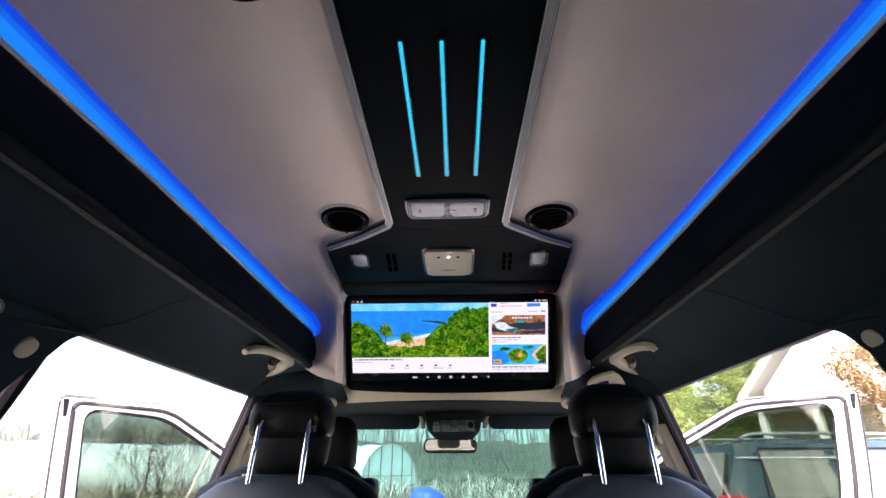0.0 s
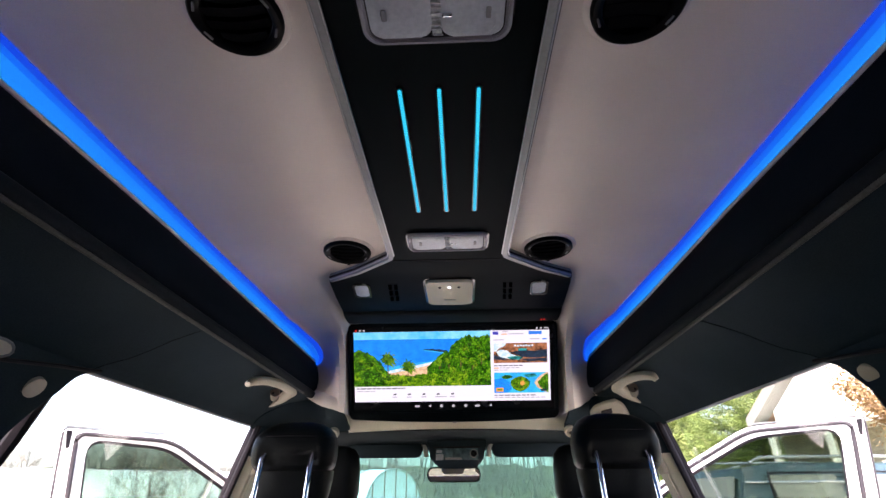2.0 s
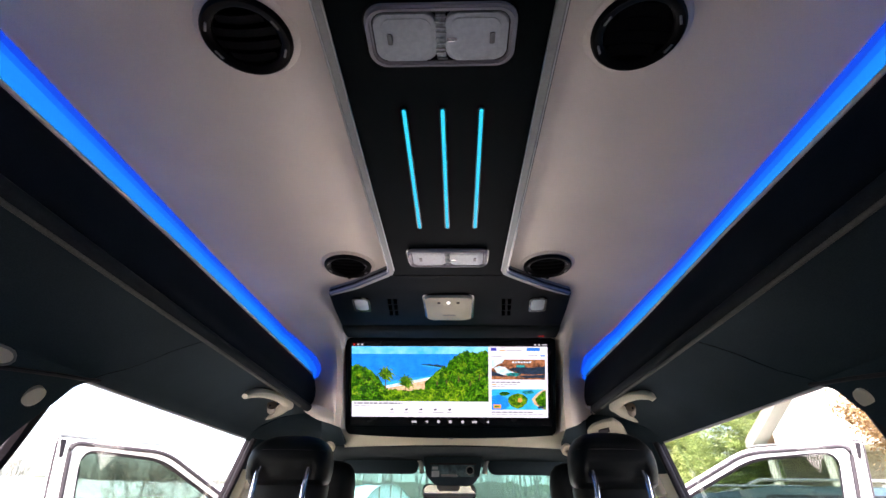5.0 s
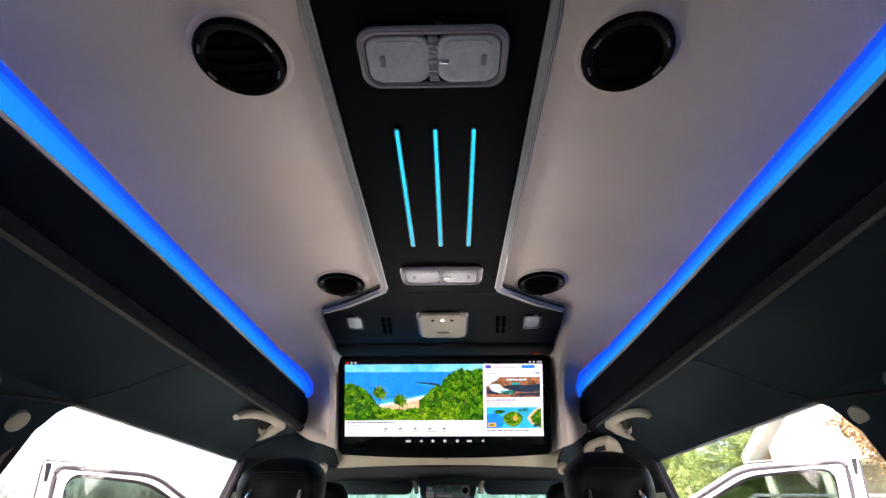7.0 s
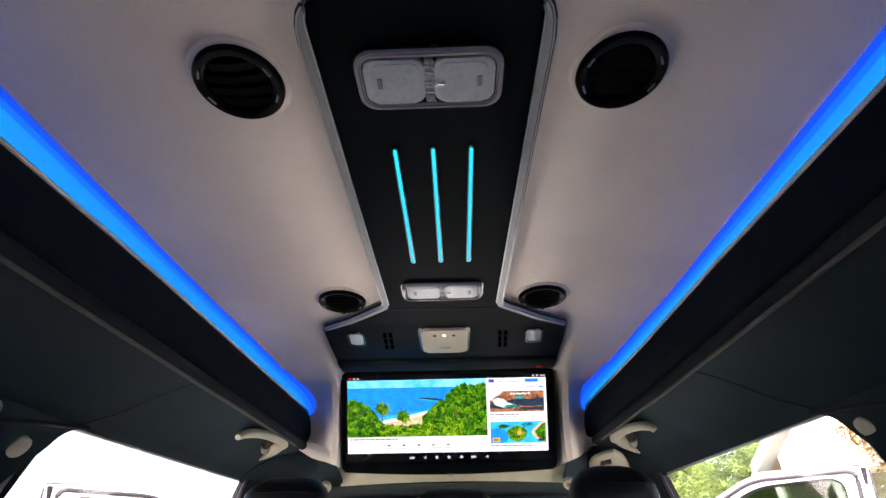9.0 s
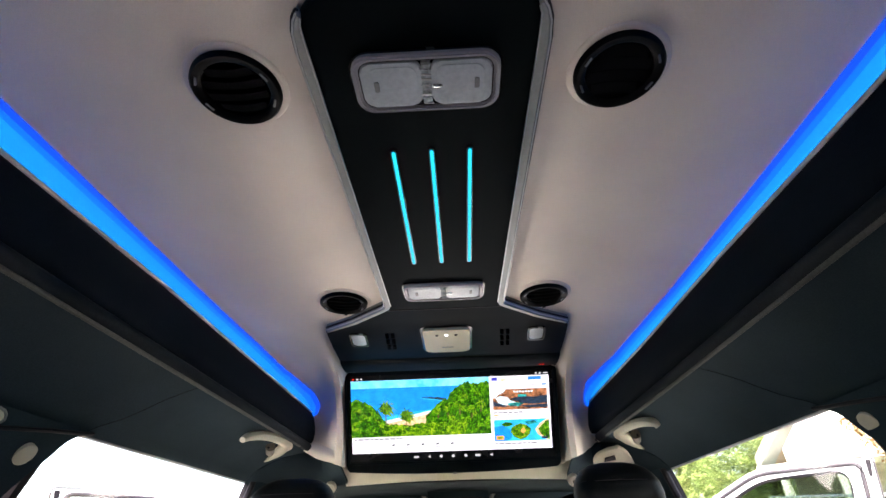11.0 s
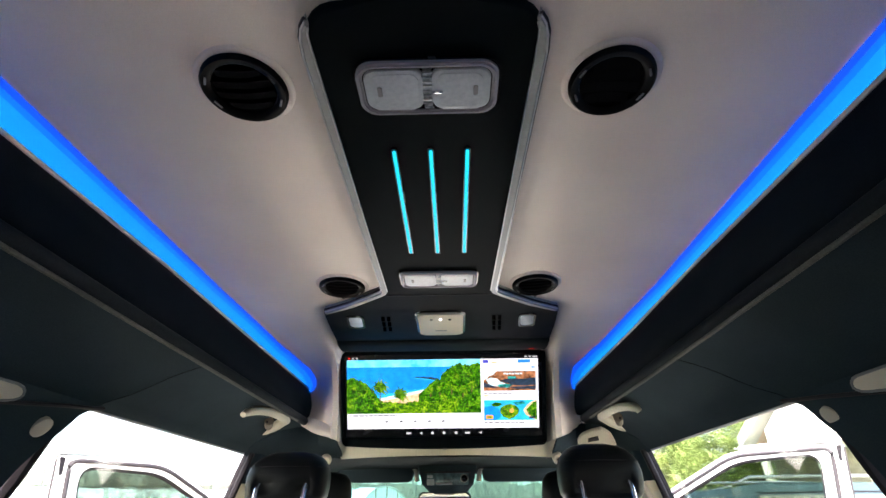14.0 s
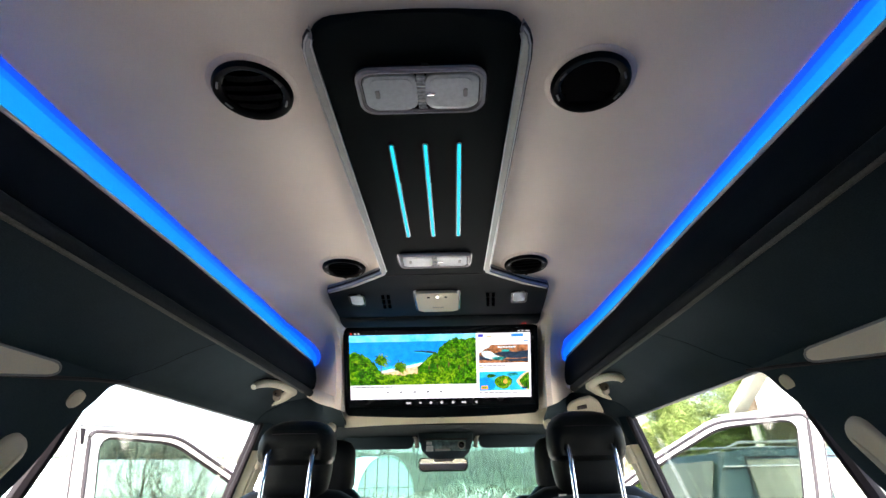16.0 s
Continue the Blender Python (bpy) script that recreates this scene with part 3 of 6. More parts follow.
# slots of the small grilles
for s in (-1, 1):
    for k in range(2):
        cx = s * (0.154 + 0.017 * k)
        for j in range(3):
            y0 = 1.372 + 0.045 * j
            part("grille_slot", loft([[(cx - 0.005 + s * 0.003 * j, y0, Z - 0.0015), (cx + 0.005 + s * 0.003 * j, y0, Z - 0.0015), (cx + 0.005 + s * 0.003 * (j + 1), y0 + 0.034, Z - 0.0015), (cx - 0.005 + s * 0.003 * (j + 1), y0 + 0.034, Z - 0.0015)],
                                      [(cx - 0.005 + s * 0.003 * j, y0, Z + 0.003), (cx + 0.005 + s * 0.003 * j, y0, Z + 0.003), (cx + 0.005 + s * 0.003 * (j + 1), y0 + 0.034, Z + 0.003), (cx - 0.005 + s * 0.003 * (j + 1), y0 + 0.034, Z + 0.003)]]), M_HOLE, console, "dark grille slot")

# satin roll that carries the console down to the screen
roll = ((1.590, 0.012), (1.592, 0.002), (1.600, -0.0045), (1.622, -0.0078), (1.655, -0.0088), (1.685, -0.0065), (1.700, -0.0030), (1.708, 0.012))
part("front_roll", loft([[(x, y, Z + dz - 0.0015 * math.cos(x * 4.2)) for y, dz in roll] for x in [lerp(-0.354, 0.354, k / 12) for k in range(13)]]), M_ROLL, console, "satin black roll above the screen")

# three light bars
for k in (-1, 0, 1):
    bar = thing("light_bar", "slim glowing cyan light bar in the black console", "light bar", "console light bars", pose(-0.0008 + 0.0588 * k, 0.817, Z))
    part("channel", slab(rrect(0.0105, 0.346, 0.005, 4), -0.0010, 0.004), M_GLOSS, bar)
    part("diffuser", slab(rrect(0.0058, 0.338, 0.0029, 4), -0.0030, 0.003, 0.001, 2), M_STRIP, bar)


# dome lamps
def dome_lamp(x, y, w, h, r):
    lamp = thing("dome_lamp", "rectangular dome lamp with two frosted lenses, unlit", "dome lamp", "dome lamps", pose(x, y, Z))
    o, i = rrect(w, h, r, 6), rrect(w - 0.017, h - 0.017, r * 0.74, 6)
    bm = frame_ring(o, i, -0.009, 0.004)
    bmesh.ops.bevel(bm, geom=[e for e in bm.edges if all(v.co.z < -0.008 for v in e.verts)], offset=0.003, segments=3, affect="EDGES")
    part("frame", bm, M_LAMPFRAME, lamp)
    part("shadow_gap", frame_ring(rrect(w + 0.006, h + 0.006, r + 0.003, 6), o, -0.0012, 0.002), M_GLOSS, lamp)
    part("lens_groove", frame_ring(i, rrect(w - 0.0215, h - 0.0215, r * 0.66, 6), -0.0045, 0.002), M_SEAL, lamp)
    lw, lh = w - 0.0215, h - 0.0215
    for s in (-1, 1):
        bm = slab(rrect(lw / 2 - 0.006, lh, r * 0.6, 5, s * (lw / 4 + 0.003), 0), -0.0075, 0.002, 0.003, 3)
        lens = part("lens", bm, M_LENS, lamp, "frosted clear lens")
        part("lens_step", slab(rrect(lw / 2 - 0.022, lh - 0.012, r * 0.45, 5, s * (lw / 4 + 0.001), 0), -0.0083, -0.0070, 0.0006, 1), M_LENS, lens)
        mark = part("switch_mark", slab(rrect(0.0065, 0.016, 0.002, 3), -0.0098, -0.0070, 0.0006, 1), M_PIPE, lens)
        mark.location = (s * lw * 0.385, 0, 0)
    part("bridge", box(-0.0062, 0.0062, -lh / 2 + 0.002, lh / 2 - 0.002, -0.0062, 0.002, 0.001), M_CLEAR, lamp, "clear ribbed middle")
    rg4 = random.Random(6)
    for k in range(9):
        y0 = -lh / 2 + lh * (k + 0.5) / 9
        # three ribs in bright metal stand in for sparkles of light
        rib = part("rib", box(-0.0065, 0.0065, -0.0011, 0.0011, -0.0086, -0.006, 0.0005, 1), M_EDGE if k in (2, 3, 6) else M_CLEAR, lamp)
        rib.matrix_local = pose(rg4.uniform(-0.001, 0.001), y0, 0, rg4.uniform(-12, 12), rg4.uniform(-6, 6), rg4.uniform(-14, 14))
    # added chrome chip in place of the bright highlight on the lens
    lens_glint = part("lens_highlight", slab(rrect(0.014, 0.006, 0.0028, 4), -0.0100, -0.0078, 0.001, 2), M_CHROME, lamp, "added chrome piece standing in for a highlight on the lens")
    lens_glint.location = (0.0135, 0.001, 0)
    return lamp


dome_lamp(0.0015, 0.5205, 0.190, 0.0895, 0.024)
dome_lamp(-0.0025, 1.118, 0.187, 0.081, 0.016)

# small reading spots
for s in (-1, 1):
    spot = thing("reading_spot", "small square white reading lamp in the console", "reading lamp", "reading spots", pose(-0.0045 + s * 0.2555, 1.410, Z, 0, 0, -s * 5))
    part("bezel", frame_ring(rrect(0.050, 0.100, 0.014, 5), rrect(0.038, 0.082, 0.011, 5), -0.004, 0.004), M_GLOSS, spot)
    part("lens", slab(rrect(0.038, 0.082, 0.011, 5), -0.003, 0.003, 0.002), M_LENS, spot)

# beige switch plate
plate = thing("switch_plate", "beige plastic switch plate with a lit white button", "switch plate", m=pose(-0.006, 1.428, Z))
part("recess", slab(rrect(0.147, 0.188, 0.020, 5), -0.0015, 0.003, 0.001), M_GLOSS, plate)
part("plate", slab(rrect(0.133, 0.172, 0.018, 5), -0.010, 0.002, 0.004, 3), M_PLATE, plate)
for k in (-1, 0, 1):
    part("button", lathe([(0, -0.0125), (0.0042, -0.012), (0.005, -0.009)], 16), M_DOT if k == 0 else M_SEAL, plate, "lit white button" if k == 0 else "dark button").location = (0.027 * k, -0.052, 0)
part("pull", box(-0.018, 0.018, 0.040, 0.046, -0.0115, -0.008, 0.001), M_PIPE, plate)


# ---- air vents in the ceiling ----
M_LOUVRE = material("louvre_black", (0.0065, 0.0065, 0.0075), 0.9, spread=0.2, spec=0.0)


def air_vent(tab):
    vent = thing("air_vent", "round black louvred air vent in the beige ceiling", "air vent", "ceiling air vents")
    part("collar", lathe([(0.0690, 0.003), (0.0672, -0.0005), (0.0645, -0.0024), (0.0600, -0.0030), (0.056, -0.003)], 48), M_SUEDE, vent, "raised beige suede collar")
    part("ring", lathe([(0.0595, 0.0), (0.0590, -0.008), (0.0560, -0.0115), (0.0500, -0.0110), (0.0445, -0.007), (0.0430, -0.001)], 48), M_VENT, vent)
    part("bowl", lathe([(0.0440, -0.002), (0.040, -0.0008), (0.0, -0.0006)], 40), M_HOLE, vent)
    for k in range(4):
        y = -0.0285 + 0.019 * k
        w = math.sqrt(0.0420 ** 2 - y * y)
        bm = bmesh.new()
        loops = []
        for i in range(9):
            x = lerp(-w, w, i / 8)
            b = 0.004 * math.cos(i / 8 * math.pi - math.pi / 2)
            loops.append([(x, y - 0.008 + b, -0.0075), (x, y + 0.007 + b, -0.0035), (x, y + 0.007 + b, -0.0022), (x, y - 0.008 + b, -0.006)])
        bm.free()
        part("louvre", loft(loops), M_LOUVRE, vent)
    for a in (25, 155, 205, 335):
        part("clip", box(-0.007, 0.007, 0.0485, 0.0515, -0.0125, -0.010, 0.0008, 1), M_PIPE, vent, "small glossy clip").rotation_euler = (0, 0, radians(a - 90))
    if tab:
        part("tab", box(-0.004, 0.004, 0.0575, 0.0635, -0.0115, -0.004, 0.0012, 2), M_VENT, vent)
    return vent


vent = air_vent(False)
vent.matrix_world = pose(-0.256, 0.530, 1.991)
copy_thing(vent, pose(0.256, 0.533, 1.991, 0, 0, 180))
vent = air_vent(True)
vent.matrix_world = pose(-0.258, 1.194, 1.991, 0, 0, 8)
copy_thing(vent, pose(0.246, 1.196, 1.991, 0, 0, -8))

# ---- overhead screen ----
TILT_S = 28.0
screen = thing("overhead_screen", "wide overhead screen in a black housing, showing a beach film", "screen", m=pose(-0.0085, 1.722, 1.956, 90 + TILT_S, 0, 0))
# in the screen's own frame: x right, y up the screen, z towards the viewer
H = 0.277
o, i = rrect(0.727, H + 0.064, 0.022, 6, 0, -H / 2 - 0.006), rrect(0.699, H + 0.016, 0.006, 6, 0, -H / 2)
bm = frame_ring(o, i, -0.05, 0.006)
bmesh.ops.bevel(bm, geom=[e for e in bm.edges if all(v.co.z > 0.005 for v in e.verts)], offset=0.005, segments=3, affect="EDGES")
part("bezel", bm, M_BLACK, screen)
part("backing", box(-0.357, 0.357, -H - 0.03, 0.012, -0.06, -0.012, 0.01), M_BLACK, screen)
lip = [(-0.352 + 0.704 * k / 24, -H - 0.037 - 0.012 * (1 - (2 * k / 24 - 1) ** 2)) for k in range(25)]
part("lower_lip", loft([[(x, y, w) for x, y in [(-0.352, -H - 0.026)] + lip + [(0.352, -H - 0.026)]] for w in (-0.045, 0.002)]), M_BLACK, screen, "bowed lower lip of the housing")
part("release_tab", box(-0.002, 0.010, -H - 0.052, -H - 0.046, -0.01, 0.004, 0.001), M_PIPE, screen, "small grey release tab")
display = part("display", box(-0.350, 0.350, -H - 0.008, 0.008, -0.012, -0.002, 0.001, 1), M_GLOSS, screen, "glossy black display glass")
for k in range(2):
    part("status_light", lathe([(0, 0.0245), (0.0022, 0.0242), (0.003, 0.022)], 10), M_RED, screen).location = (0.302 + 0.010 * k, 0.0328, 0.0240)

E_WHITE = glow("screen_white", (0.82, 0.82, 0.90), 0.95)
E_GREY = glow("screen_grey", (0.35, 0.35, 0.38), 0.95)
E_INK = glow("screen_ink", (0.10, 0.10, 0.11), 0.95)
E_DARKGREY = glow("screen_dark_grey", (0.16, 0.16, 0.18), 0.95)
E_ICON = glow("screen_icon", (0.45, 0.45, 0.47), 0.95)
E_BLUE = glow("screen_button_blue", (0.02, 0.20, 0.75), 0.95)
E_PURPLE = glow("screen_badge", (0.05, 0.05, 0.42), 0.95)
E_AMBER = glow("screen_amber", (0.75, 0.35, 0.08), 0.95)
E_SKY = glow("screen_sky", (0.22, 0.68, 0.95), 1.0, (0.03, 0.44, 0.88), 14, 5)
E_SEA = glow("screen_sea", (0.003, 0.27, 0.90), 1.0, (0.001, 0.19, 0.80), 40, 6)
E_SHALLOW = glow("screen_shallow", (0.02, 0.50, 0.85), 1.0, (0.01, 0.34, 0.80), 30)
E_SAND = glow("screen_sand", (0.85, 0.62, 0.38), 0.95, (0.60, 0.38, 0.20), 90)
E_PALM = glow("screen_palm", (0.34, 0.50, 0.02), 0.95, (0.012, 0.09, 0.004), 420, 6)
E_TRUNK = glow("screen_trunk", (0.22, 0.15, 0.07), 0.95, (0.06, 0.05, 0.02), 200)
E_ROCK = glow("screen_rock", (0.03, 0.05, 0.09), 0.95, (0.01, 0.02, 0.03), 120)
E_CLIFF = glow("screen_cliff", (0.50, 0.20, 0.09), 0.95, (0.04, 0.018, 0.012), 70, 7)
E_COVE = glow("screen_cave_water", (0.02, 0.42, 0.40), 0.95, (0.004, 0.05, 0.06), 60, 5)
E_FOAM = glow("screen_foam", (0.85, 0.88, 0.90), 0.95, (0.45, 0.70, 0.78), 70)


def film_green(name, stops, scale):
    """Leaves of the film: fine and coarse mottling through several greens."""
    m = glow(name, stops[0], 0.95, stops[-1], scale, 8)
    n, l = m.node_tree.nodes, m.node_tree.links
    ramp, fine = n["Color Ramp"], n["Noise Texture"]
    tc, coarse, cell = n["Texture Coordinate"], n.new("ShaderNodeTexNoise"), n.new("ShaderNodeTexVoronoi")
    coarse.inputs["Scale"].default_value, coarse.inputs["Detail"].default_value = scale * 0.22, 3
    cell.inputs["Scale"].default_value = scale * 0.55
    for t in (coarse, cell):
        l.new(tc.outputs["Object"], t.inputs["Vector"])
    mix, mix2 = n.new("ShaderNodeMath"), n.new("ShaderNodeMath")
    mix.operation, mix.inputs[1].default_value = "MULTIPLY_ADD", 0.75
    l.new(coarse.outputs["Fac"], mix.inputs[0])
    mix2.operation, mix2.inputs[1].default_value = "MULTIPLY_ADD", -0.40
    l.new(cell.outputs["Distance"], mix2.inputs[0])
    l.new(fine.outputs["Fac"], mix2.inputs[2])
    l.new(mix2.outputs[0], mix.inputs[2])
    e = ramp.color_ramp.elements
    e[0].position, e[1].position = 0.50, 0.97
    e[0].color, e[1].color = (*stops[0], 1), (*stops[-1], 1)
    for k, c in enumerate(stops[1:-1]):
        e.new(0.50 + 0.47 * (k + 1) / (len(stops) - 1)).color = (*c, 1)
    l.new(mix.outputs[0], ramp.inputs["Fac"])
    return m


E_BUSH = film_green("screen_bush", ((0.001, 0.014, 0.001), (0.009, 0.070, 0.002), (0.040, 0.18, 0.003), (0.13, 0.36, 0.008), (0.36, 0.58, 0.03)), 330)
E_BUSH2 = film_green("screen_sunlit_bush", ((0.003, 0.032, 0.002), (0.030, 0.12, 0.003), (0.12, 0.29, 0.005), (0.28, 0.46, 0.012), (0.54, 0.64, 0.05)), 360)


def flat(name, pts, mat, z):
    """A flat piece of the picture on the display, 0.7 mm thick."""
    return part(name, loft([[(x, y, z - 0.0007) for x, y in pts], [(x, y, z) for x, y in pts]]), mat, display, smooth=False)


def rect(u0, u1, v0, v1):
    """The screen's own grid: u from 0 to 697 across, v from 0 to 275 down."""
    return [(u / 697 * 0.678 - 0.3415, -v / 275 * 0.254) for u, v in ((u0, v1), (u1, v1), (u1, v0), (u0, v0))]


def uv(pts):
    return [(u / 697 * 0.678 - 0.3415, -v / 275 * 0.254) for u, v in pts]


rng = random.Random(4)


def ragged(top, v_base, amp, n=60):
    """A patch below a rough upper line through (u, v) points."""
    out = []
    u0, u1 = top[0][0], top[-1][0]
    for k in range(n + 1):
        u = lerp(u0, u1, k / n)
        for (a, va), (b, vb) in zip(top, top[1:]):
            if a <= u <= b:
                v = lerp(va, vb, (u - a) / (b - a))
                break
        out.append((u, min(v + amp * (noise.noise(Vector((u * 0.11, 3.1, 0))) + 0.6 * noise.noise(Vector((u * 0.35, 7.7, 0)))), v_base - 0.5)))
    return uv([(u0, v_base)] + [(u1, v_base)] + out[::-1])


z = 0.0
flat("page", rect(0, 697, 12, 275), E_WHITE, z)
z += 0.0008
flat("video_sky", rect(0, 488, 12, 42), E_SKY, z)
flat("video_sea", rect(0, 488, 40, 215), E_SEA, z + 0.0001)
z += 0.001
flat("video_shallows", ragged([(90, 150), (200, 132), (300, 120), (330, 108)], 170, 4), E_SHALLOW, z)
flat("video_islet", uv([(246, 80), (256, 77), (268, 79), (280, 76), (292, 80), (306, 78), (320, 82), (336, 84), (336, 92), (312, 89), (284, 84), (258, 82)]), E_ROCK, z + 0.0003)
flat("video_islet_foam", uv([(244, 82), (262, 81), (300, 86), (336, 91), (332, 95), (296, 90), (262, 85)]), E_SHALLOW, z)
z += 0.001
flat("video_foam", uv([(110, 160), (180, 146), (250, 132), (300, 122), (302, 128), (250, 142), (190, 158), (120, 168)]), E_FOAM, z)
flat("video_beach", uv([(100, 172), (190, 156), (260, 140), (300, 126), (330, 120), (420, 150), (400, 180), (240, 190), (110, 186)]), E_SAND, z + 0.0002)
z += 0.001
flat("video_headland", ragged([(262, 142), (284, 128), (300, 106), (322, 92), (340, 84), (356, 58), (378, 44), (405, 26), (440, 34), (466, 28), (488, 30)], 200, 9, 110), E_BUSH, z)
flat("video_left_bushes", ragged([(0, 84), (25, 78), (48, 88), (72, 100), (92, 122), (110, 150), (132, 168)], 200, 9, 70), E_BUSH, z)


def palm(u, v, r, k):
    """A palm of the film: a thin stem and a dense crown of drooping fronds."""
    flat("video_palm_stem", uv([(u - 2, v + r * 1.5), (u + 2, v + r * 1.5), (u + 1.2, v), (u - 1.2, v)]), E_TRUNK, z)
    heart = [(u + 0.50 * r * (1 + 0.25 * math.sin(7 * a + k)) * math.cos(a), v + 4 + 0.44 * r * (1 + 0.25 * math.sin(5 * a + k)) * math.sin(a)) for a in [i * math.pi / 12 for i in range(24)]]
    flat("video_palm_heart", uv(heart), E_BUSH, z + 0.0001)
    for j, a in enumerate(range(-66, 247, 12)):
        q = 0.74 + 0.26 * math.sin(j * 2.3 + k)
        c, s_ = math.cos(radians(a)), -math.sin(radians(a))
        e = (u + r * q * c * 1.02, v + r * q * s_ * 0.86 + r * 0.42 * abs(c) ** 1.5)
        mid = (u + r * q * 0.60 * c, v + r * q * 0.70 * s_ + r * 0.06)
        w_ = 2.2 + 0.9 * math.sin(j * 1.7)
        flat("video_palm_frond", uv([(u - 1, v + 1), (mid[0] - w_ * abs(s_) - 0.8, mid[1] + w_ * abs(c) + 0.8), e, (mid[0] + w_ * abs(s_) + 0.8, mid[1] - w_ * abs(c) - 0.8), (u + 1, v - 1)]), (E_PALM, E_BUSH2, E_BUSH)[j % 3], z + 0.0003 + 0.0003 * (k + j % 5) / 5)


z += 0.001
palm(122, 112, 40, 0)
palm(194, 140, 38, 1)
for u, v, r in ((306, 128, 18), (340, 118, 22), (382, 108, 26), (424, 128, 24), (456, 100, 26), (398, 76, 20), (352, 152, 18), (24, 118, 24), (62, 128, 22)):
    palm(u, v, r, 2)
z += 0.0012
flat("video_near_bushes", ragged([(0, 140), (40, 130), (75, 132), (105, 172), (150, 170), (200, 176), (260, 168), (330, 172), (400, 158), (440, 150), (488, 158)], 215, 8, 110), E_BUSH2, z)
flat("video_near_bush", ragged([(0, 136), (34, 124), (70, 134), (98, 168), (112, 214)], 215, 6, 50), E_BUSH, z + 0.0004)
flat("video_near_bush", ragged([(395, 214), (410, 168), (440, 150), (488, 142)], 215, 6, 50), E_BUSH, z + 0.0004)
# foliage clumps of the film, in three greens
E_DEEP = glow("screen_deep_green", (0.02, 0.13, 0.006), 0.95, (0.003, 0.025, 0.002), 160, 6)
for k in range(70):
    if k % 3 == 0:
        u, v, r = rng.uniform(310, 482), rng.uniform(60, 150), rng.uniform(6, 15)
        v = max(v, 150 - (u - 300) * 0.62)
    elif k % 3 == 1:
        u, v, r = rng.uniform(4, 86), rng.uniform(100, 190), rng.uniform(6, 14)
    else:
        u, v, r = rng.uniform(6, 482), rng.uniform(182, 206), rng.uniform(5, 12)
    u, v = min(max(u, r + 1), 487 - r), min(v, 213 - r)
    pts = [(u + r * q * math.cos(a), v + r * 0.8 * q * math.sin(a)) for a, q in [(i * math.pi / 7, rng.uniform(0.55, 1.0)) for i in range(14)]]
    flat("video_foliage", uv(pts), (E_DEEP, E_BUSH, E_BUSH2)[rng.choice((0, 1, 1, 2, 2))], z + 0.0007 + 0.000004 * k)
# page furniture
z = 0.0009


def words(name, u0, u1, v0, v1, mat, seed):
    """A line of unreadable writing: a row of short bars."""
    rg5, u = random.Random(seed), u0
    while u < u1 - 4:
        w_ = min(rg5.uniform(7, 22), u1 - u)
        flat(name, rect(u, u + w_, v0, v1), mat, z)
        u += w_ + 3.2


words("title_bar", 8, 182, 222, 227, E_DARKGREY, 1)
words("subtitle_bar", 8, 74, 233, 236, E_GREY, 2)
for k, u in enumerate((138, 190, 242, 293, 344)):
    flat("action_icon", uv([(u, 246), (u + 10, 243), (u + 12, 249), (u + 2, 251)]), E_INK, z)
    flat("action_caption", rect(u - 4, u + (36 if k == 3 else 14), 256, 259), E_GREY, z)
flat("badge", rect(497, 517, 16, 28), E_PURPLE, z)
flat("name_bar", rect(530, 552, 15, 18), E_GREY, z)
flat("amber_bar", rect(528, 548, 24, 28), E_AMBER, z)
flat("caption_bar", rect(552, 606, 24, 27), E_GREY, z)
flat("follow_button", rect(624, 670, 16, 28), E_BLUE, z)
flat("list_caption", rect(498, 536, 46, 49), E_GREY, z)
flat("list_caption", rect(628, 662, 44, 47), E_GREY, z)
flat("toggle", rect(672, 688, 43, 48), E_BLUE, z)
flat("thumbnail_cave", rect(499, 688, 60, 134), E_CLIFF, z)
flat("thumbnail_sky", uv([(499, 60), (545, 60), (536, 72), (520, 78), (508, 90), (499, 92)]), E_FOAM, z + 0.0008)
flat("thumbnail_sea", uv([(508, 92), (524, 84), (548, 88), (560, 100), (580, 108), (574, 116), (548, 118), (520, 112)]), E_FOAM, z + 0.0009)
flat("thumbnail_water", uv([(545, 112), (580, 108), (606, 112), (590, 122), (560, 122)]), E_COVE, z + 0.0010)
flat("thumbnail_shade", uv([(499, 104), (516, 108), (540, 118), (548, 124), (499, 120)]), E_ROCK, z + 0.0011)
flat("thumbnail_shade", uv([(560, 94), (600, 86), (640, 90), (688, 84), (688, 112), (640, 116), (600, 112)]), E_ROCK, z + 0.0011)
flat("thumbnail_shade", uv([(590, 120), (640, 118), (688, 116), (688, 126), (620, 128)]), E_ROCK, z + 0.0012)
for k in range(7):
    flat("thumbnail_lettering", rect(572 + 10 * k, 579 + 10 * k, 66 + k % 2, 72 + k % 2), E_FOAM, z + 0.0013)
flat("thumbnail_lettering", rect(586, 616, 80, 88), E_COVE, z + 0.0013)
flat("thumbnail_clock", rect(662, 684, 122, 129), E_ROCK, z + 0.0014)
words("title_bar", 499, 602, 142, 146, E_DARKGREY, 602)
flat("amber_bar", rect(499, 516, 151, 155), E_AMBER, z)
words("subtitle_bar", 520, 590, 151, 154, E_GREY, 590)
words("subtitle_bar", 499, 556, 159, 162, E_GREY, 556)
flat("thumbnail_bay", rect(499, 690, 170, 246), E_SHALLOW, z)
flat("thumbnail_deep_water", uv([(499, 196), (530, 190), (556, 206), (560, 232), (540, 246), (499, 246)]), E_SEA, z + 0.0007)
flat("thumbnail_island", uv([(558, 200), (572, 190), (592, 184), (612, 190), (626, 204), (622, 222), (606, 236), (590, 242), (568, 232), (556, 216)]), E_BUSH2, z + 0.0010)
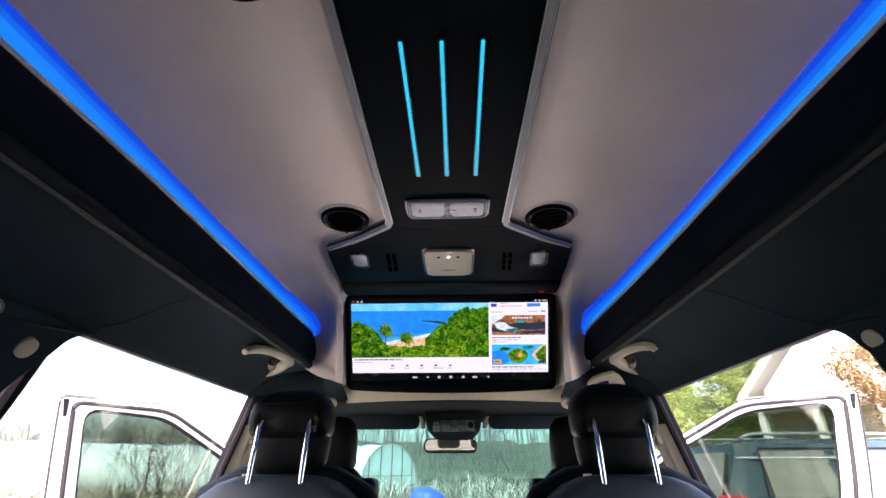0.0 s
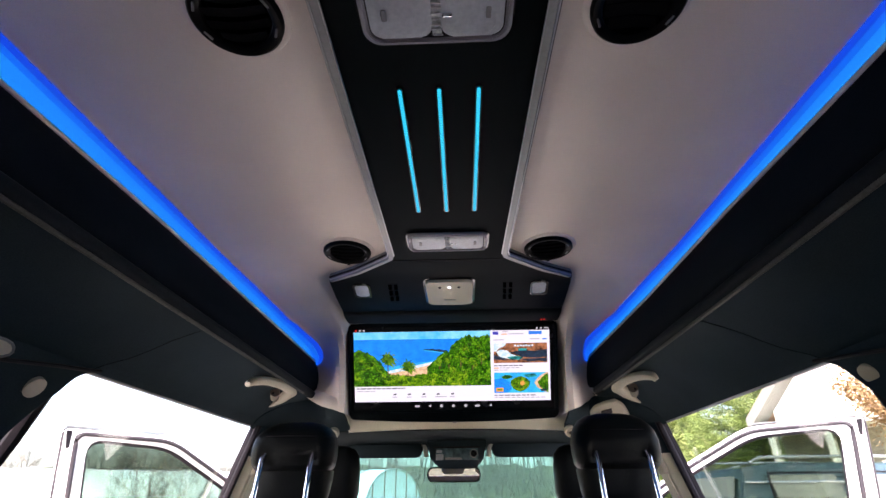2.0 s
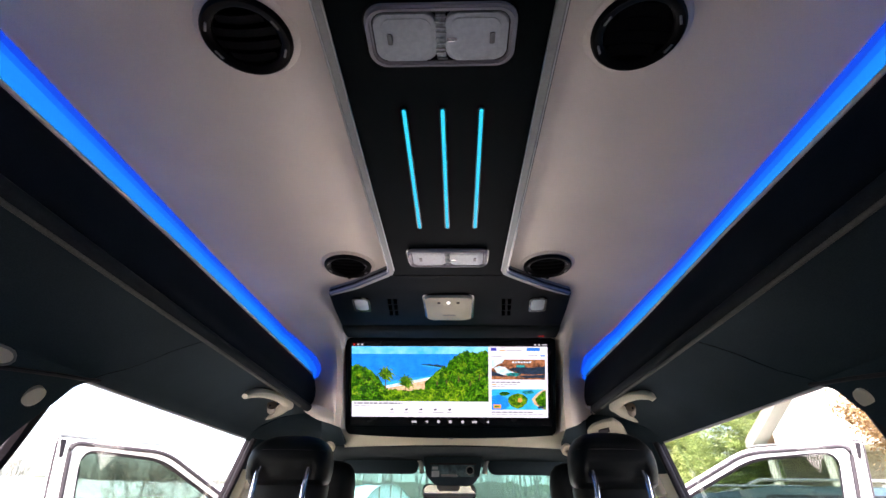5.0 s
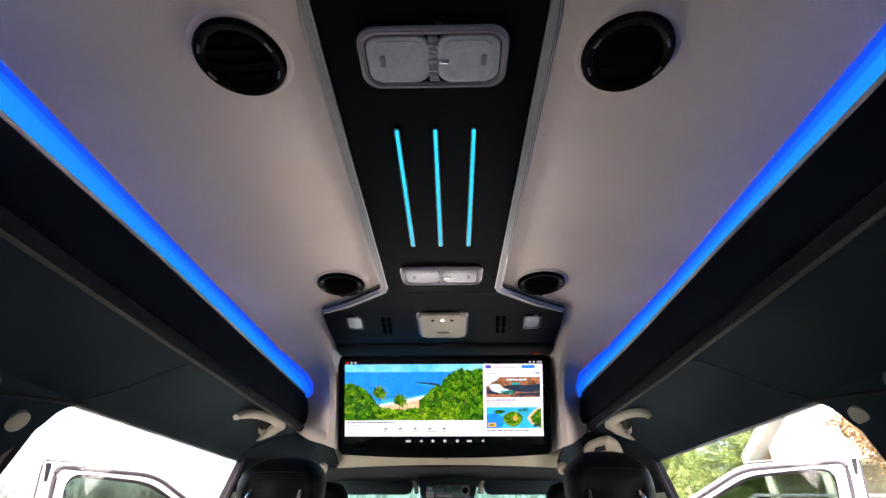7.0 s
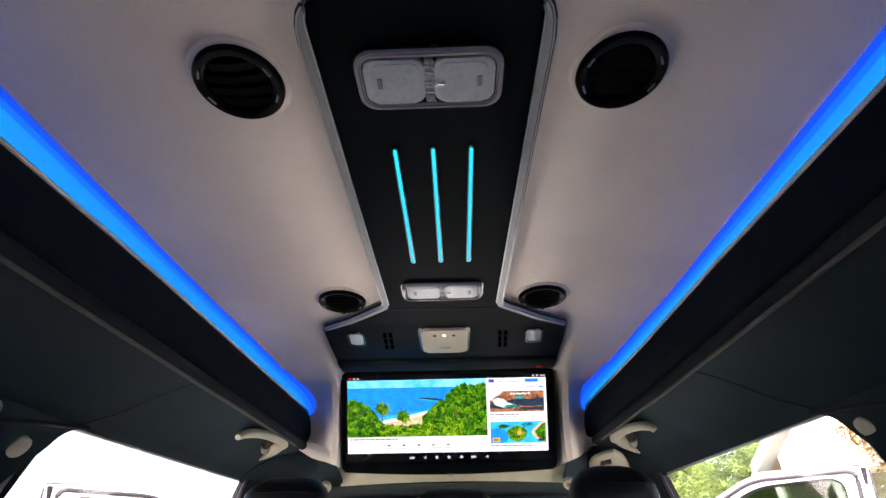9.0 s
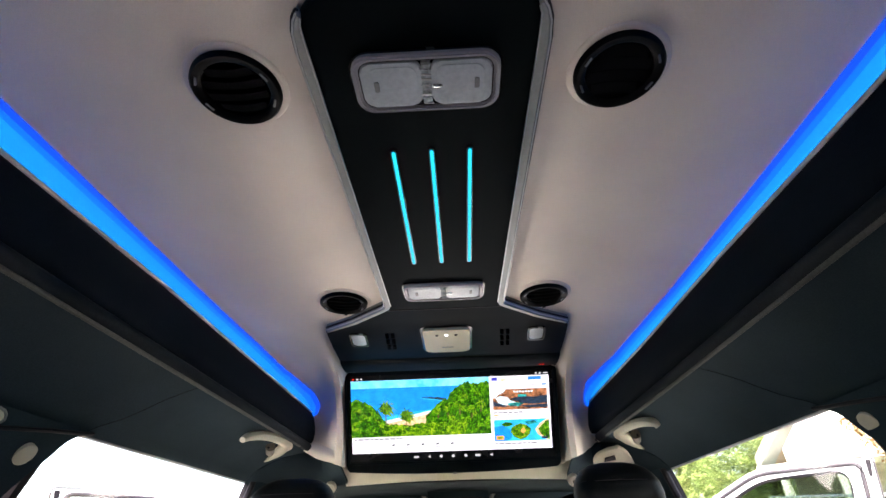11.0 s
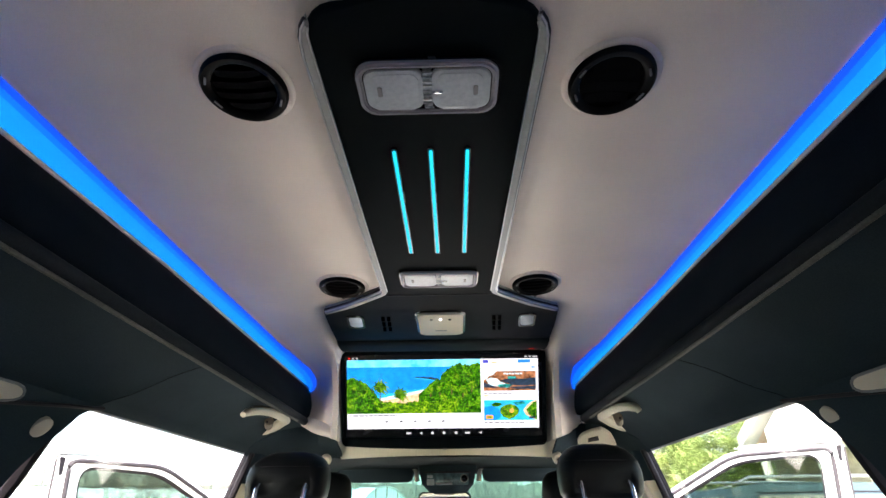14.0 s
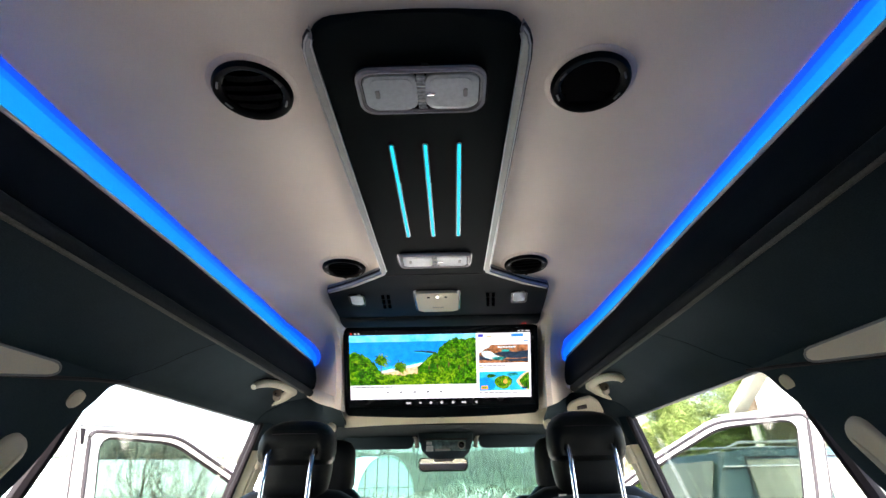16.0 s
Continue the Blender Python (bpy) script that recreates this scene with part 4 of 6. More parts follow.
flat("thumbnail_island_sand", uv([(592, 204), (602, 200), (608, 210), (600, 220), (590, 214)]), E_AMBER, z + 0.0013)
flat("thumbnail_island", uv([(524, 186), (538, 178), (556, 180), (566, 186), (548, 194), (532, 194)]), E_BUSH, z + 0.0010)
flat("thumbnail_reef", uv([(600, 178), (640, 174), (652, 184), (620, 190)]), E_COVE, z + 0.0009)
flat("thumbnail_shore", uv([(640, 208), (654, 190), (668, 178), (684, 170), (690, 170), (690, 246), (672, 240), (650, 226)]), E_SAND, z + 0.0010)
flat("thumbnail_shore", uv([(652, 206), (664, 192), (678, 178), (690, 174), (690, 246), (678, 238), (660, 224)]), E_BUSH, z + 0.0013)
flat("thumbnail_lettering", rect(505, 532, 226, 241), E_AMBER, z + 0.0013)
flat("thumbnail_lettering", rect(509, 528, 231, 236), E_BUSH, z + 0.0016)
flat("thumbnail_clock", rect(662, 684, 232, 240), E_ROCK, z + 0.0016)
words("title_bar", 499, 650, 253, 257, E_DARKGREY, 650)
words("subtitle_bar", 499, 684, 262, 265, E_GREY, 684)
for k, u in enumerate((224, 268, 310, 352, 396, 438, 484)):
    if k in (0, 5):
        flat("nav_icon", rect(u - 9, u + 8, 289, 296), E_ICON, z)
    elif k in (1, 6):
        flat("nav_icon", uv([(u - 5, 292), (u + 5, 287), (u + 5, 297)]), E_ICON, z)
    else:
        flat("nav_icon", [(x, y) for x, y in uv([(u + 5.5 * math.cos(a), 292 + 5.5 * math.sin(a)) for a in [k2 * math.pi / 5 for k2 in range(10)]])], E_ICON, z)
for k, (u, m_) in enumerate(((5, M_RED), (20, E_ICON), (34, E_ICON), (650, E_ICON), (664, E_ICON))):
    flat("status_icon", rect(u, u + 7, 2, 8), m_, z)
flat("clock_bar", rect(678, 695, 3, 7), E_ICON, z)


# ---- seats ----
def cushion(levels, n=6):
    """A soft upholstered form: levels of (z, cx, cy, width, depth, corner)."""
    return loft([[(x, y, z_) for x, y in rrect(w, d, min(c, w / 2.01, d / 2.01), n, cx, cy)] for z_, cx, cy, w, d, c in levels])


def dented(bm, x, y, z):
    """Presses hollows into an upholstered form where its posts enter."""
    bmesh.ops.subdivide_edges(bm, edges=bm.edges[:], cuts=2, use_grid_fill=True)
    for v in bm.verts:
        for s in (-1, 1):
            f = math.exp(-((v.co.x - s * x) / 0.015) ** 2 - ((v.co.z - z) / 0.020) ** 2)
            if v.co.y < y + 0.04:
                v.co.y += 0.016 * f
    return bm


def captain_seat(x, lift):
    """Origin under the head restraint; the seat faces forward."""
    seat = thing("captain_seat", "black leather captain seat with chrome-post head restraint", "car seat", "captain seats", pose(x, 1.44, 0.50))
    lv = [(0.30, 0, 0.02, 0.50, 0.16, 0.07), (0.60, 0, 0.01, 0.50, 0.15, 0.07), (0.75, 0, 0.005, 0.47, 0.145, 0.07), (0.82, 0, 0.0, 0.43, 0.14, 0.068), (0.865, 0, 0.0, 0.375, 0.125, 0.06), (0.893, 0, 0.0, 0.30, 0.10, 0.048), (0.908, 0, 0.0, 0.22, 0.07, 0.034), (0.914, 0, 0.0, 0.12, 0.035, 0.016)]
    part("backrest", cushion(lv), M_SEATBACK, seat)
    part("shoulder_bolster", tube([(-0.235, 0.055, 0.80), (-0.20, 0.055, 0.865), (-0.12, 0.058, 0.905), (0, 0.06, 0.918), (0.12, 0.058, 0.905), (0.20, 0.055, 0.865), (0.235, 0.055, 0.80)], 0.028, 10), M_LEATHER, seat)
    part("seat_base", box(-0.26, 0.26, 0.02, 0.52, 0.0, 0.42, 0.06, 4), M_LEATHER, seat)
    for s in (-1, 1):
        part("post", tube([(s * 0.0625, -0.044, 0.893), (s * 0.0622, -0.038, 0.96), (s * 0.0615, -0.026, 1.020), (s * 0.061, -0.012, 1.034)], 0.0066, 12), M_CHROME, seat, "chrome post")
    lv = [(0.992, 0, 0.050, 0.150, 0.030, 0.014), (0.998, 0, 0.040, 0.192, 0.074, 0.030), (1.010, 0, 0.036, 0.210, 0.096, 0.036), (1.030, 0, 0.034, 0.217, 0.106, 0.040), (1.052, 0, 0.035, 0.217, 0.108, 0.042), (1.070, 0, 0.038, 0.210, 0.104, 0.044), (1.083, 0, 0.042, 0.194, 0.094, 0.042), (1.095, 0, 0.047, 0.168, 0.076, 0.036), (1.104, 0, 0.051, 0.128, 0.052, 0.025), (1.109, 0, 0.053, 0.07, 0.026, 0.012)]
    lv = [(z_ + lift * max(0.0, z_ - 1.01) / 0.10, *rest_) for z_, *rest_ in lv]
    rest = part("head_restraint", dented(cushion(lv, 10), 0.0615, -0.014, 1.030), M_LEATHER, seat)
    part("lower_pad", cushion([(0.910, 0, 0.060, 0.120, 0.030, 0.014), (0.914, 0, 0.056, 0.156, 0.055, 0.026), (0.926, 0, 0.052, 0.178, 0.072, 0.034), (0.950, 0, 0.050, 0.190, 0.080, 0.034), (0.980, 0, 0.050, 0.198, 0.084, 0.034), (1.000, 0, 0.050, 0.200, 0.084, 0.034)]), M_LEATHER, rest)
    part("seam", tube([(-0.098, 0.000, 1.071 + lift * 0.6), (-0.06, -0.0135, 1.072 + lift * 0.6), (0, -0.014, 1.073 + lift * 0.6), (0.06, -0.0135, 1.072 + lift * 0.6), (0.098, 0.000, 1.071 + lift * 0.6)], 0.0012, 6), M_SEAL, rest)
    for s in (-1, 1):
        part("post_socket", lathe([(0, 0.004), (0.008, 0.003), (0.0115, 0.0), (0.013, -0.006)], 16), M_SEAL, rest, "dark post socket").matrix_local = pose(s * 0.0612, -0.004, 1.034, 65, 0, 0)
    part("label_tag", box(-0.098, -0.078, -0.0, 0.004, 0.905, 0.915), M_CREAM, seat, "small pale tag")
    return seat


captain_seat(-0.418, 0.010)
captain_seat(0.413, 0.024)


def front_seat(x, s):
    seat = thing("driver_row_seat", "tall black leather front seat with folded inner armrest", "car seat", "front seats", pose(x, 2.06, 0.50))
    part("backrest", cushion([(0.30, 0, 0.02, 0.50, 0.16, 0.07), (0.62, 0, 0.01, 0.46, 0.15, 0.07), (0.78, 0, 0.0, 0.40, 0.14, 0.065), (0.86, 0, 0, 0.37, 0.13, 0.06), (0.90, 0, 0, 0.32, 0.12, 0.055), (0.93, 0, 0, 0.26, 0.11, 0.05)]), M_LEATHER, seat)
    part("head_restraint", cushion([(0.93, 0, 0, 0.25, 0.09, 0.04), (0.95, 0, 0, 0.262, 0.115, 0.05), (1.03, 0, 0, 0.262, 0.12, 0.05), (1.075, 0, 0, 0.25, 0.11, 0.05), (1.098, 0, 0, 0.215, 0.09, 0.042), (1.108, 0, 0, 0.16, 0.06, 0.028)]), M_LEATHER, seat)
    part("armrest", box(-s * 0.17 - 0.045, -s * 0.17 + 0.045, -0.06, 0.06, 0.50, 0.90, 0.028, 4), M_LEATHER, seat)
    part("seat_base", box(-0.26, 0.26, 0.02, 0.50, 0.0, 0.40, 0.06, 4), M_LEATHER, seat)
    return seat


front_seat(-0.492, -1)
front_seat(0.482, 1)


# ---- fittings on the sides ----
# darker copy of the beige plastic, with shade put into its colour
M_HANDLE = material("shaded_beige_plastic", (0.40, 0.36, 0.285), 0.6, spread=0.10, grain=500, blotch=8, bump=0.05)
M_PIVOT = material("brown_plastic", (0.12, 0.095, 0.075), 0.6, spread=0.15)
for s in (-1, 1):
    # grab handle, beige, arched under the beam's front end
    handle = thing("grab_handle", "beige plastic grab handle below the roof beam", "grab handle", "grab handles")
    hx = 0.0 if s < 0 else -0.014
    pts = [(0.543 + hx, 1.395 if s < 0 else 1.408, 1.704), (0.535 + hx, 1.415, 1.716), (0.526 + hx, 1.46, 1.727), (0.519 + hx, 1.53, 1.735), (0.516 + hx, 1.60, 1.739), (0.519 + hx, 1.650, 1.739), (0.527 + hx, 1.680, 1.735)]
    part("grip", tube([(s * x, y, z_) for x, y, z_ in rounded(pts, 3)], [0.0105 + 0.0060 * min(1.0, k / 4) + 0.004 * max(0.0, (k - 10) / 8) for k in range(19)], 12, flat=0.72), M_HANDLE, handle)
    foot = [(0.518 + hx, 1.650, 1.738), (0.534 + hx, 1.672, 1.731), (0.549 + hx, 1.682, 1.722), (0.563 + hx, 1.684, 1.711), (0.576 + hx, 1.680, 1.700), (0.586 + hx, 1.674, 1.692)]
    part("foot", tube([(s * x, y, z_) for x, y, z_ in foot], [0.016, 0.021, 0.019, 0.014, 0.008, 0.002], 12, flat=0.8), M_HANDLE, handle, "tapering beige foot")
    part("pivot", tube([(s * (0.545 + hx), 1.600, 1.722), (s * (0.560 + hx), 1.640, 1.713)], [0.014, 0.012], 12), M_PIVOT, handle, "dull brown pivot")
    part("pivot_slot", tube([(s * (0.548 + hx), 1.592, 1.719), (s * (0.562 + hx), 1.630, 1.709)], 0.003, 6), M_SEAL, handle, "dark slot beside the pivot")

    # beige trim piece above the rear pillar
    rows = []
    for k in range(19):
        d = 0.62 * (k / 18) ** 1.9
        y = (0.806 if s < 0 else 0.818) - d
        e = math.sqrt(max(0.0, 1 - (1 - min(1, d / 0.020)) ** 2))
        mid = 1.630 - 0.06 * d
        top = mid + 0.0125 * e + 0.06 * d
        low = mid - 0.008 * e - (0.12 if s < 0 else 0.075) * d
        rows.append([(s * (side_x(lerp(low, top, j / 5)) - 0.0235), y, lerp(low, top, j / 5)) for j in range(6)])
    trim = thing("headliner_trim", "beige plastic trim panel above the rear pillar", "trim panel", "headliner trims")
    part("panel", thick_grid(rows, (s * 0.010, 0, 0.004)), M_BEIGE, trim)
    edge = [r[0] for r in rows[::-1]] + [r[-1] for r in rows]
    part("edge", tube(edge, 0.0022, 6), M_PIPE, trim, "thin rolled edge")

    # round cap on the rear pillar
    cap = thing("pillar_cap", "round beige plastic cap on the rear pillar", "trim cap", "pillar caps", pose(s * (side_x(1.597) - 0.0135), 0.888 if s < 0 else 0.912, 1.595 if s < 0 else 1.604, 0, -s * (90 + 34), 0))
    part("disc", lathe([(0, 0.004), (0.0150, 0.0035), (0.0175, 0.002), (0.018, -0.008)], 28), M_BEIGE, cap)

    # seat-belt guide on the rear pillar, slanting with the pillar
    belt = thing("belt_guide", "long beige plastic seat-belt guide slanting down the rear pillar", "seat-belt guide", "belt guides", pose(s * (side_x(1.45) - 0.014), 0.797 if s < 0 else 0.800, 1.468 if s < 0 else 1.472, 0, -s * 18, 0) @ pose(0, 0, 0, -26, 0, 0))
    part("cover", loft([[(s * dx, y, z_) for y, z_ in rrect(0.062 * w, 0.215 * (1 - (1 - w) * 0.3), 0.028 * w, 7, 0, -0.035)] for dx, w in ((0.012, 1.0), (-0.004, 1.0), (-0.011, 0.95), (-0.015, 0.86), (-0.0175, 0.70), (-0.0185, 0.45))]), M_BEIGE, belt)
    part("ridge", tube([(-s * 0.0175, 0.014, 0.050), (-s * 0.0195, 0.012, 0.02), (-s * 0.0195, 0.010, -0.03), (-s * 0.0195, 0.004, -0.06)], [0.002, 0.0045, 0.0045, 0.002], 8), M_BEIGE, belt)
    part("slot", loft([[(-s * (0.0185 + w), y, z_) for y, z_ in ((-0.004, -0.030), (-0.022, -0.034), (-0.020, -0.045))] for w in (-0.004, 0.001)]), M_GLOSS, belt)
    part("strap", box(-s * 0.004 - 0.002, -s * 0.004 + 0.002, -0.024, 0.024, -0.34, -0.13), M_CREAM, belt, "beige webbing strap")

    # rear door: closed, dark frame and divider bar
    door = thing("closed_car_door", "closed rear door with black window frame", "car door", "rear doors")
    xo = lambda z_: s * (side_x(z_) + 0.045)
    part("divider_bar", tube([(xo(1.64), 0.976, 1.64), (xo(1.585), 0.974, 1.585), (xo(1.52), 0.971, 1.52), (xo(1.45), 0.962, 1.45), (xo(1.30), 0.945, 1.30), (xo(1.15), 0.92, 1.15)], 0.0145, 8), M_SEAL, door, "black bar beside the small fixed pane")
    part("top_frame", tube([(xo(1.69), 0.72, 1.69), (xo(1.69), 1.0, 1.69), (xo(1.69), 1.4, 1.69), (xo(1.69), 1.76, 1.69)], 0.014, 8), M_SEAL, door)
    pane = part("pane", loft([[(xo(1.69), 0.72, 1.69), (xo(1.69), 1.76, 1.69), (xo(1.69) + s * 0.003, 1.76, 1.69), (xo(1.69) + s * 0.003, 0.72, 1.69)], [(xo(1.15), 0.72, 1.15), (xo(1.15), 1.76, 1.15), (xo(1.15) + s * 0.003, 1.76, 1.15), (xo(1.15) + s * 0.003, 0.72, 1.15)]]), M_GLASS, door)
    pane.visible_shadow = False

    # belt cover on the door pillar
    g = thing("front_belt", "beige seat belt running down the door pillar", "seat belt", "front belts", pose(s * (side_x(1.50) - 0.035), 1.86, 1.50, 0, -s * 18, 0))
    part("webbing", box(-0.0015, 0.0015, -0.023, 0.023, -0.35, 0.02), M_CREAM, g)
    part("anchor", box(-0.012, 0.010, -0.03, 0.03, 0.0, 0.06, 0.008, 3), M_BEIGE, g)

# coat clip with a dark slot, above the right front seat
clip = thing("ceiling_clip_panel", "beige panel with a dark slot on the cab ceiling", "ceiling panel", m=pose(0.522, 1.815, 1.698, -20, 12, 6))
part("plate", slab([(-0.008, -0.053), (0.018, -0.043), (0.034, -0.030), (0.056, 0.0), (0.073, 0.024), (0.020, 0.054), (-0.032, 0.081), (-0.046, 0.072), (-0.055, 0.050), (-0.056, 0.030), (-0.053, 0.008), (-0.032, -0.024)], -0.006, 0.006, 0.004, 3), M_HANDLE, clip)
part("slot", slab([(-0.028, 0.018), (-0.004, -0.009), (0.008, 0.013), (-0.022, 0.040)], -0.009, -0.004, 0.001, 1), M_SEAL, clip)

# ---- cab fittings ----
for s in (-1, 1):
    visor = thing("sun_visor", "dark cloth sun visor folded up over the windscreen", "sun visor", "sun visors", pose(s * 0.330 - 0.004, 2.46, 1.628, 12, 0, 0))
    part("flap", slab(rrect(0.345, 0.066, 0.026, 6), -0.010, 0.010, 0.006, 3), M_DARK, visor).rotation_euler = (radians(90), 0, 0)
    # shadow line between ceiling and visor, modelled as a black bar
    part("top_shadow_strip", box(-0.172, 0.172, -0.006, 0.010, 0.032, 0.046, 0.003), M_HOLE, visor, "black strip standing in for the shadow above the flap")
    part("pin", tube([(-s * 0.160, 0, 0.02), (-s * 0.178, 0, 0.022), (-s * 0.186, 0.004, 0.0), (-s * 0.190, 0.006, -0.03)], [0.006, 0.008, 0.010, 0.012], 8), M_BEIGE, visor, "beige visor clip")
    hook = thing("assist_cap", "small beige clip beside the cream ceiling panel", "trim cap", "assist caps", pose(-0.431 if s < 0 else 0.393, 1.900, 1.637, -62, 0, 0) @ Matrix.Scale(0.66, 4))
    part("cap", lathe([(0, -0.022), (0.010, -0.022), (0.014, -0.014), (0.021, -0.014), (0.026, -0.018), (0.029, -0.008), (0.029, 0.012)], 24), M_BEIGE, hook)
    part("hollow", lathe([(0, -0.0225), (0.009, -0.0222), (0.0135, -0.0135)], 16), M_PIVOT, hook, "brownish hollow centre")

oc = thing("map_lamp_console", "dark map-lamp console with a bluish display above the mirror", "map console", m=pose(-0.004, 2.40, 1.612))
part("body", loft([[(-w, y0, z0), (w, y0, z0), (w, 0.12, z0), (-w, 0.12, z0)] for w, y0, z0 in ((0.060, 0.02, -0.066), (0.082, -0.005, -0.060), (0.112, -0.045, -0.030), (0.124, -0.05, 0.020), (0.128, -0.04, 0.045))]), M_DARK, oc)
part("display", box(-0.092, 0.092, -0.056, -0.046, -0.036, 0.012, 0.004), material("bluish_lens", (0.075, 0.125, 0.145), 0.12, spread=0.5, grain=80, blotch=30, coat=0.8), oc, "bluish glossy lens strip")
part("display_hood", box(-0.100, 0.100, -0.058, -0.046, 0.012, 0.018, 0.002), M_SEAL, oc, "dark rim over the lens strip")
for k, (x0, x1, z0, z1) in enumerate(((-0.090, -0.058, -0.036, -0.012), (-0.088, -0.064, -0.008, 0.004), (-0.050, 0.020, -0.034, -0.026))):
    part("lamp_lens", box(x0, x1, -0.060, -0.054, z0, z1, 0.003), M_LENS if k < 2 else M_PIPE, oc)
part("knob", lathe([(0, 0.010), (0.011, 0.009), (0.014, 0.0)], 18), M_GLOSS, oc, "round black knob").matrix_local = pose(0.072, -0.054, -0.010, 90, 0, 0)
part("knob_ring", lathe([(0.014, 0.002), (0.017, 0.003), (0.018, 0.0)], 18), M_PIPE, oc).matrix_local = pose(0.072, -0.055, -0.010, 90, 0, 0)
mirror = thing("rear_view_mirror", "black framed rear-view mirror reflecting the beige cabin", "mirror", m=pose(-0.020, 2.44, 1.524, 3.0, 0, 1.2))
part("shell", slab(rrect(0.232, 0.060, 0.022, 6), -0.014, 0.018, 0.008, 3), M_BLACK, mirror).rotation_euler = (radians(90), 0, 0)
part("glass", slab(rrect(0.220, 0.049, 0.018, 6), 0.0, 0.0195, 0.001), M_MIRROR, mirror, smooth=False).rotation_euler = (radians(90), 0, 0)
part("stem", tube([(0.01, 0.012, 0.0), (0.01, 0.05, 0.03), (0.01, 0.09, 0.06)], 0.012, 10), M_BLACK, mirror)


# ---- open front doors ----
def smooth_path(pts, r, n=4):
    """Rounds the inner corners of an open path of (u, v) points."""
    out = [pts[0]]
    for i in range(1, len(pts) - 1):
        p, a, b = Vector(pts[i]), Vector(pts[i - 1]), Vector(pts[i + 1])
        rr = min(r[i] if isinstance(r, list) else r, (p - a).length * 0.45, (p - b).length * 0.45)
        q0, q1 = p + (a - p).normalized() * rr, p + (b - p).normalized() * rr
        for k in range(n + 1):
            t = k / n
            out.append(tuple((1 - t) ** 2 * q0 + 2 * t * (1 - t) * p + t * t * q1))
    return out + [pts[-1]]


def front_door(s):
    """u runs from the free rear edge to the hinge, v is height; drawn in the door's own plane."""
    a, o = (0.554, Vector((-1.368, 1.845, 0))) if s < 0 else (0.727, Vector((1.580, 2.138, 0.049)))
    size = 1.0 if s < 0 else 1.1
    d = Vector((-s * math.sin(a), math.cos(a), 0)) * size
    n = Vector((-s * math.cos(a), -math.sin(a), 0))        # towards the cabin
    door = thing("open_car_door", "white front door standing open, tinted window and dark seals", "car door", "front doors")

    def P(u, v, w=0.0):
        return o + d * u + Vector((0, 0, v)) + n * w

    outer = smooth_path([(0.115, 1.02), (0.049, 1.343), (0.024, 1.50), (0.002, 1.656), (0.386, 1.661), (0.694, 1.508), (1.05, 1.30), (1.08, 1.02)], [0, 0.05, 0.05, 0.012, 0.06, 0.05, 0.03, 0], 4)
    inner = smooth_path([(0.205, 1.02), (0.125, 1.343), (0.100, 1.49), (0.074, 1.628), (0.372, 1.618), (0.655, 1.478), (0.99, 1.28), (1.02, 1.02)], [0, 0.06, 0.06, 0.065, 0.06, 0.05, 0.03, 0], 4)
    loops = []
    for (u, v), (a, b) in zip(outer, inner):
        loops.append([P(u, v, -0.03), P(u, v, 0.010), P(lerp(u, a, 0.35), lerp(v, b, 0.35), 0.022), P(lerp(u, a, 0.46), lerp(v, b, 0.46), 0.012), P(lerp(u, a, 0.54), lerp(v, b, 0.54), 0.022), P(a, b, 0.016), P(a, b, -0.03)])
    part("window_frame", loft(loops), M_WHITEPAINT, door, "white painted window frame")
    part("seal", tube([P(lerp(u, a, 0.47), lerp(v, b, 0.47), 0.020) for (u, v), (a, b) in zip(outer, inner)], 0.0080, 8), M_DOORSEAL, door, "dark rubber seal")
    part("seal", tube([P(u, v, -0.004) for u, v in outer], 0.006, 6), M_DOORSEAL, door, "dark outer edge seal")
    part("glass_channel", tube([P(a, b, 0.004) for a, b in inner], 0.0105, 8), M_SEAL, door, "black glass channel")
    bm = bmesh.new()
    for w in (0.0, 0.003):
        bm.faces.new([bm.verts.new(P(a, b, w)) for a, b in inner])
    g = part("pane", bm, M_TINT, door, "grey-green tinted pane", smooth=False)
    g.visible_shadow = False
    low = [(0.22, 1.03), (0.26, 0.60), (0.24, 0.30), (1.06, 0.30), (1.08, 1.03)]
    part("panel", loft([[P(u, v, -0.06) for u, v in low], [P(u, v, 0.05) for u, v in low]]), M_WHITEPAINT, door)
    part("corner_block", loft([[P(u, v, w) for u, v in ((0.004, 1.650), (0.020, 1.650), (0.026, 1.595), (0.018, 1.592))] for w in (0.008, 0.020)]), M_SEAL, door, "dark rubber corner block")
    part("top_lip", tube([P(u, v + 0.006, 0.004) for u, v in ((0.0, 1.658), (0.2, 1.662), (0.37, 1.664))], 0.0035, 6), M_PIPE, door, "thin grey lip")
    return door


front_door(-1)
front_door(1)


# beige bench at the very back, seen in the mirror
bench = thing("rear_bench", "beige leather rear bench seat with three head restraints", "car seat", m=pose(0, -0.95, 0.50))
M_TAN = material("beige_leather", (0.50, 0.43, 0.34), 0.5, spread=0.08, grain=200, blotch=6, bump=0.15)
part("backrest", cushion([(0.30, 0, 0, 1.24, 0.20, 0.08), (0.70, 0, -0.04, 1.22, 0.17, 0.07), (0.78, 0, -0.05, 1.18, 0.13, 0.06)]), M_TAN, bench)
part("seat_cushion", box(-0.62, 0.62, 0.0, 0.50, 0.0, 0.40, 0.06, 4), M_TAN, bench)
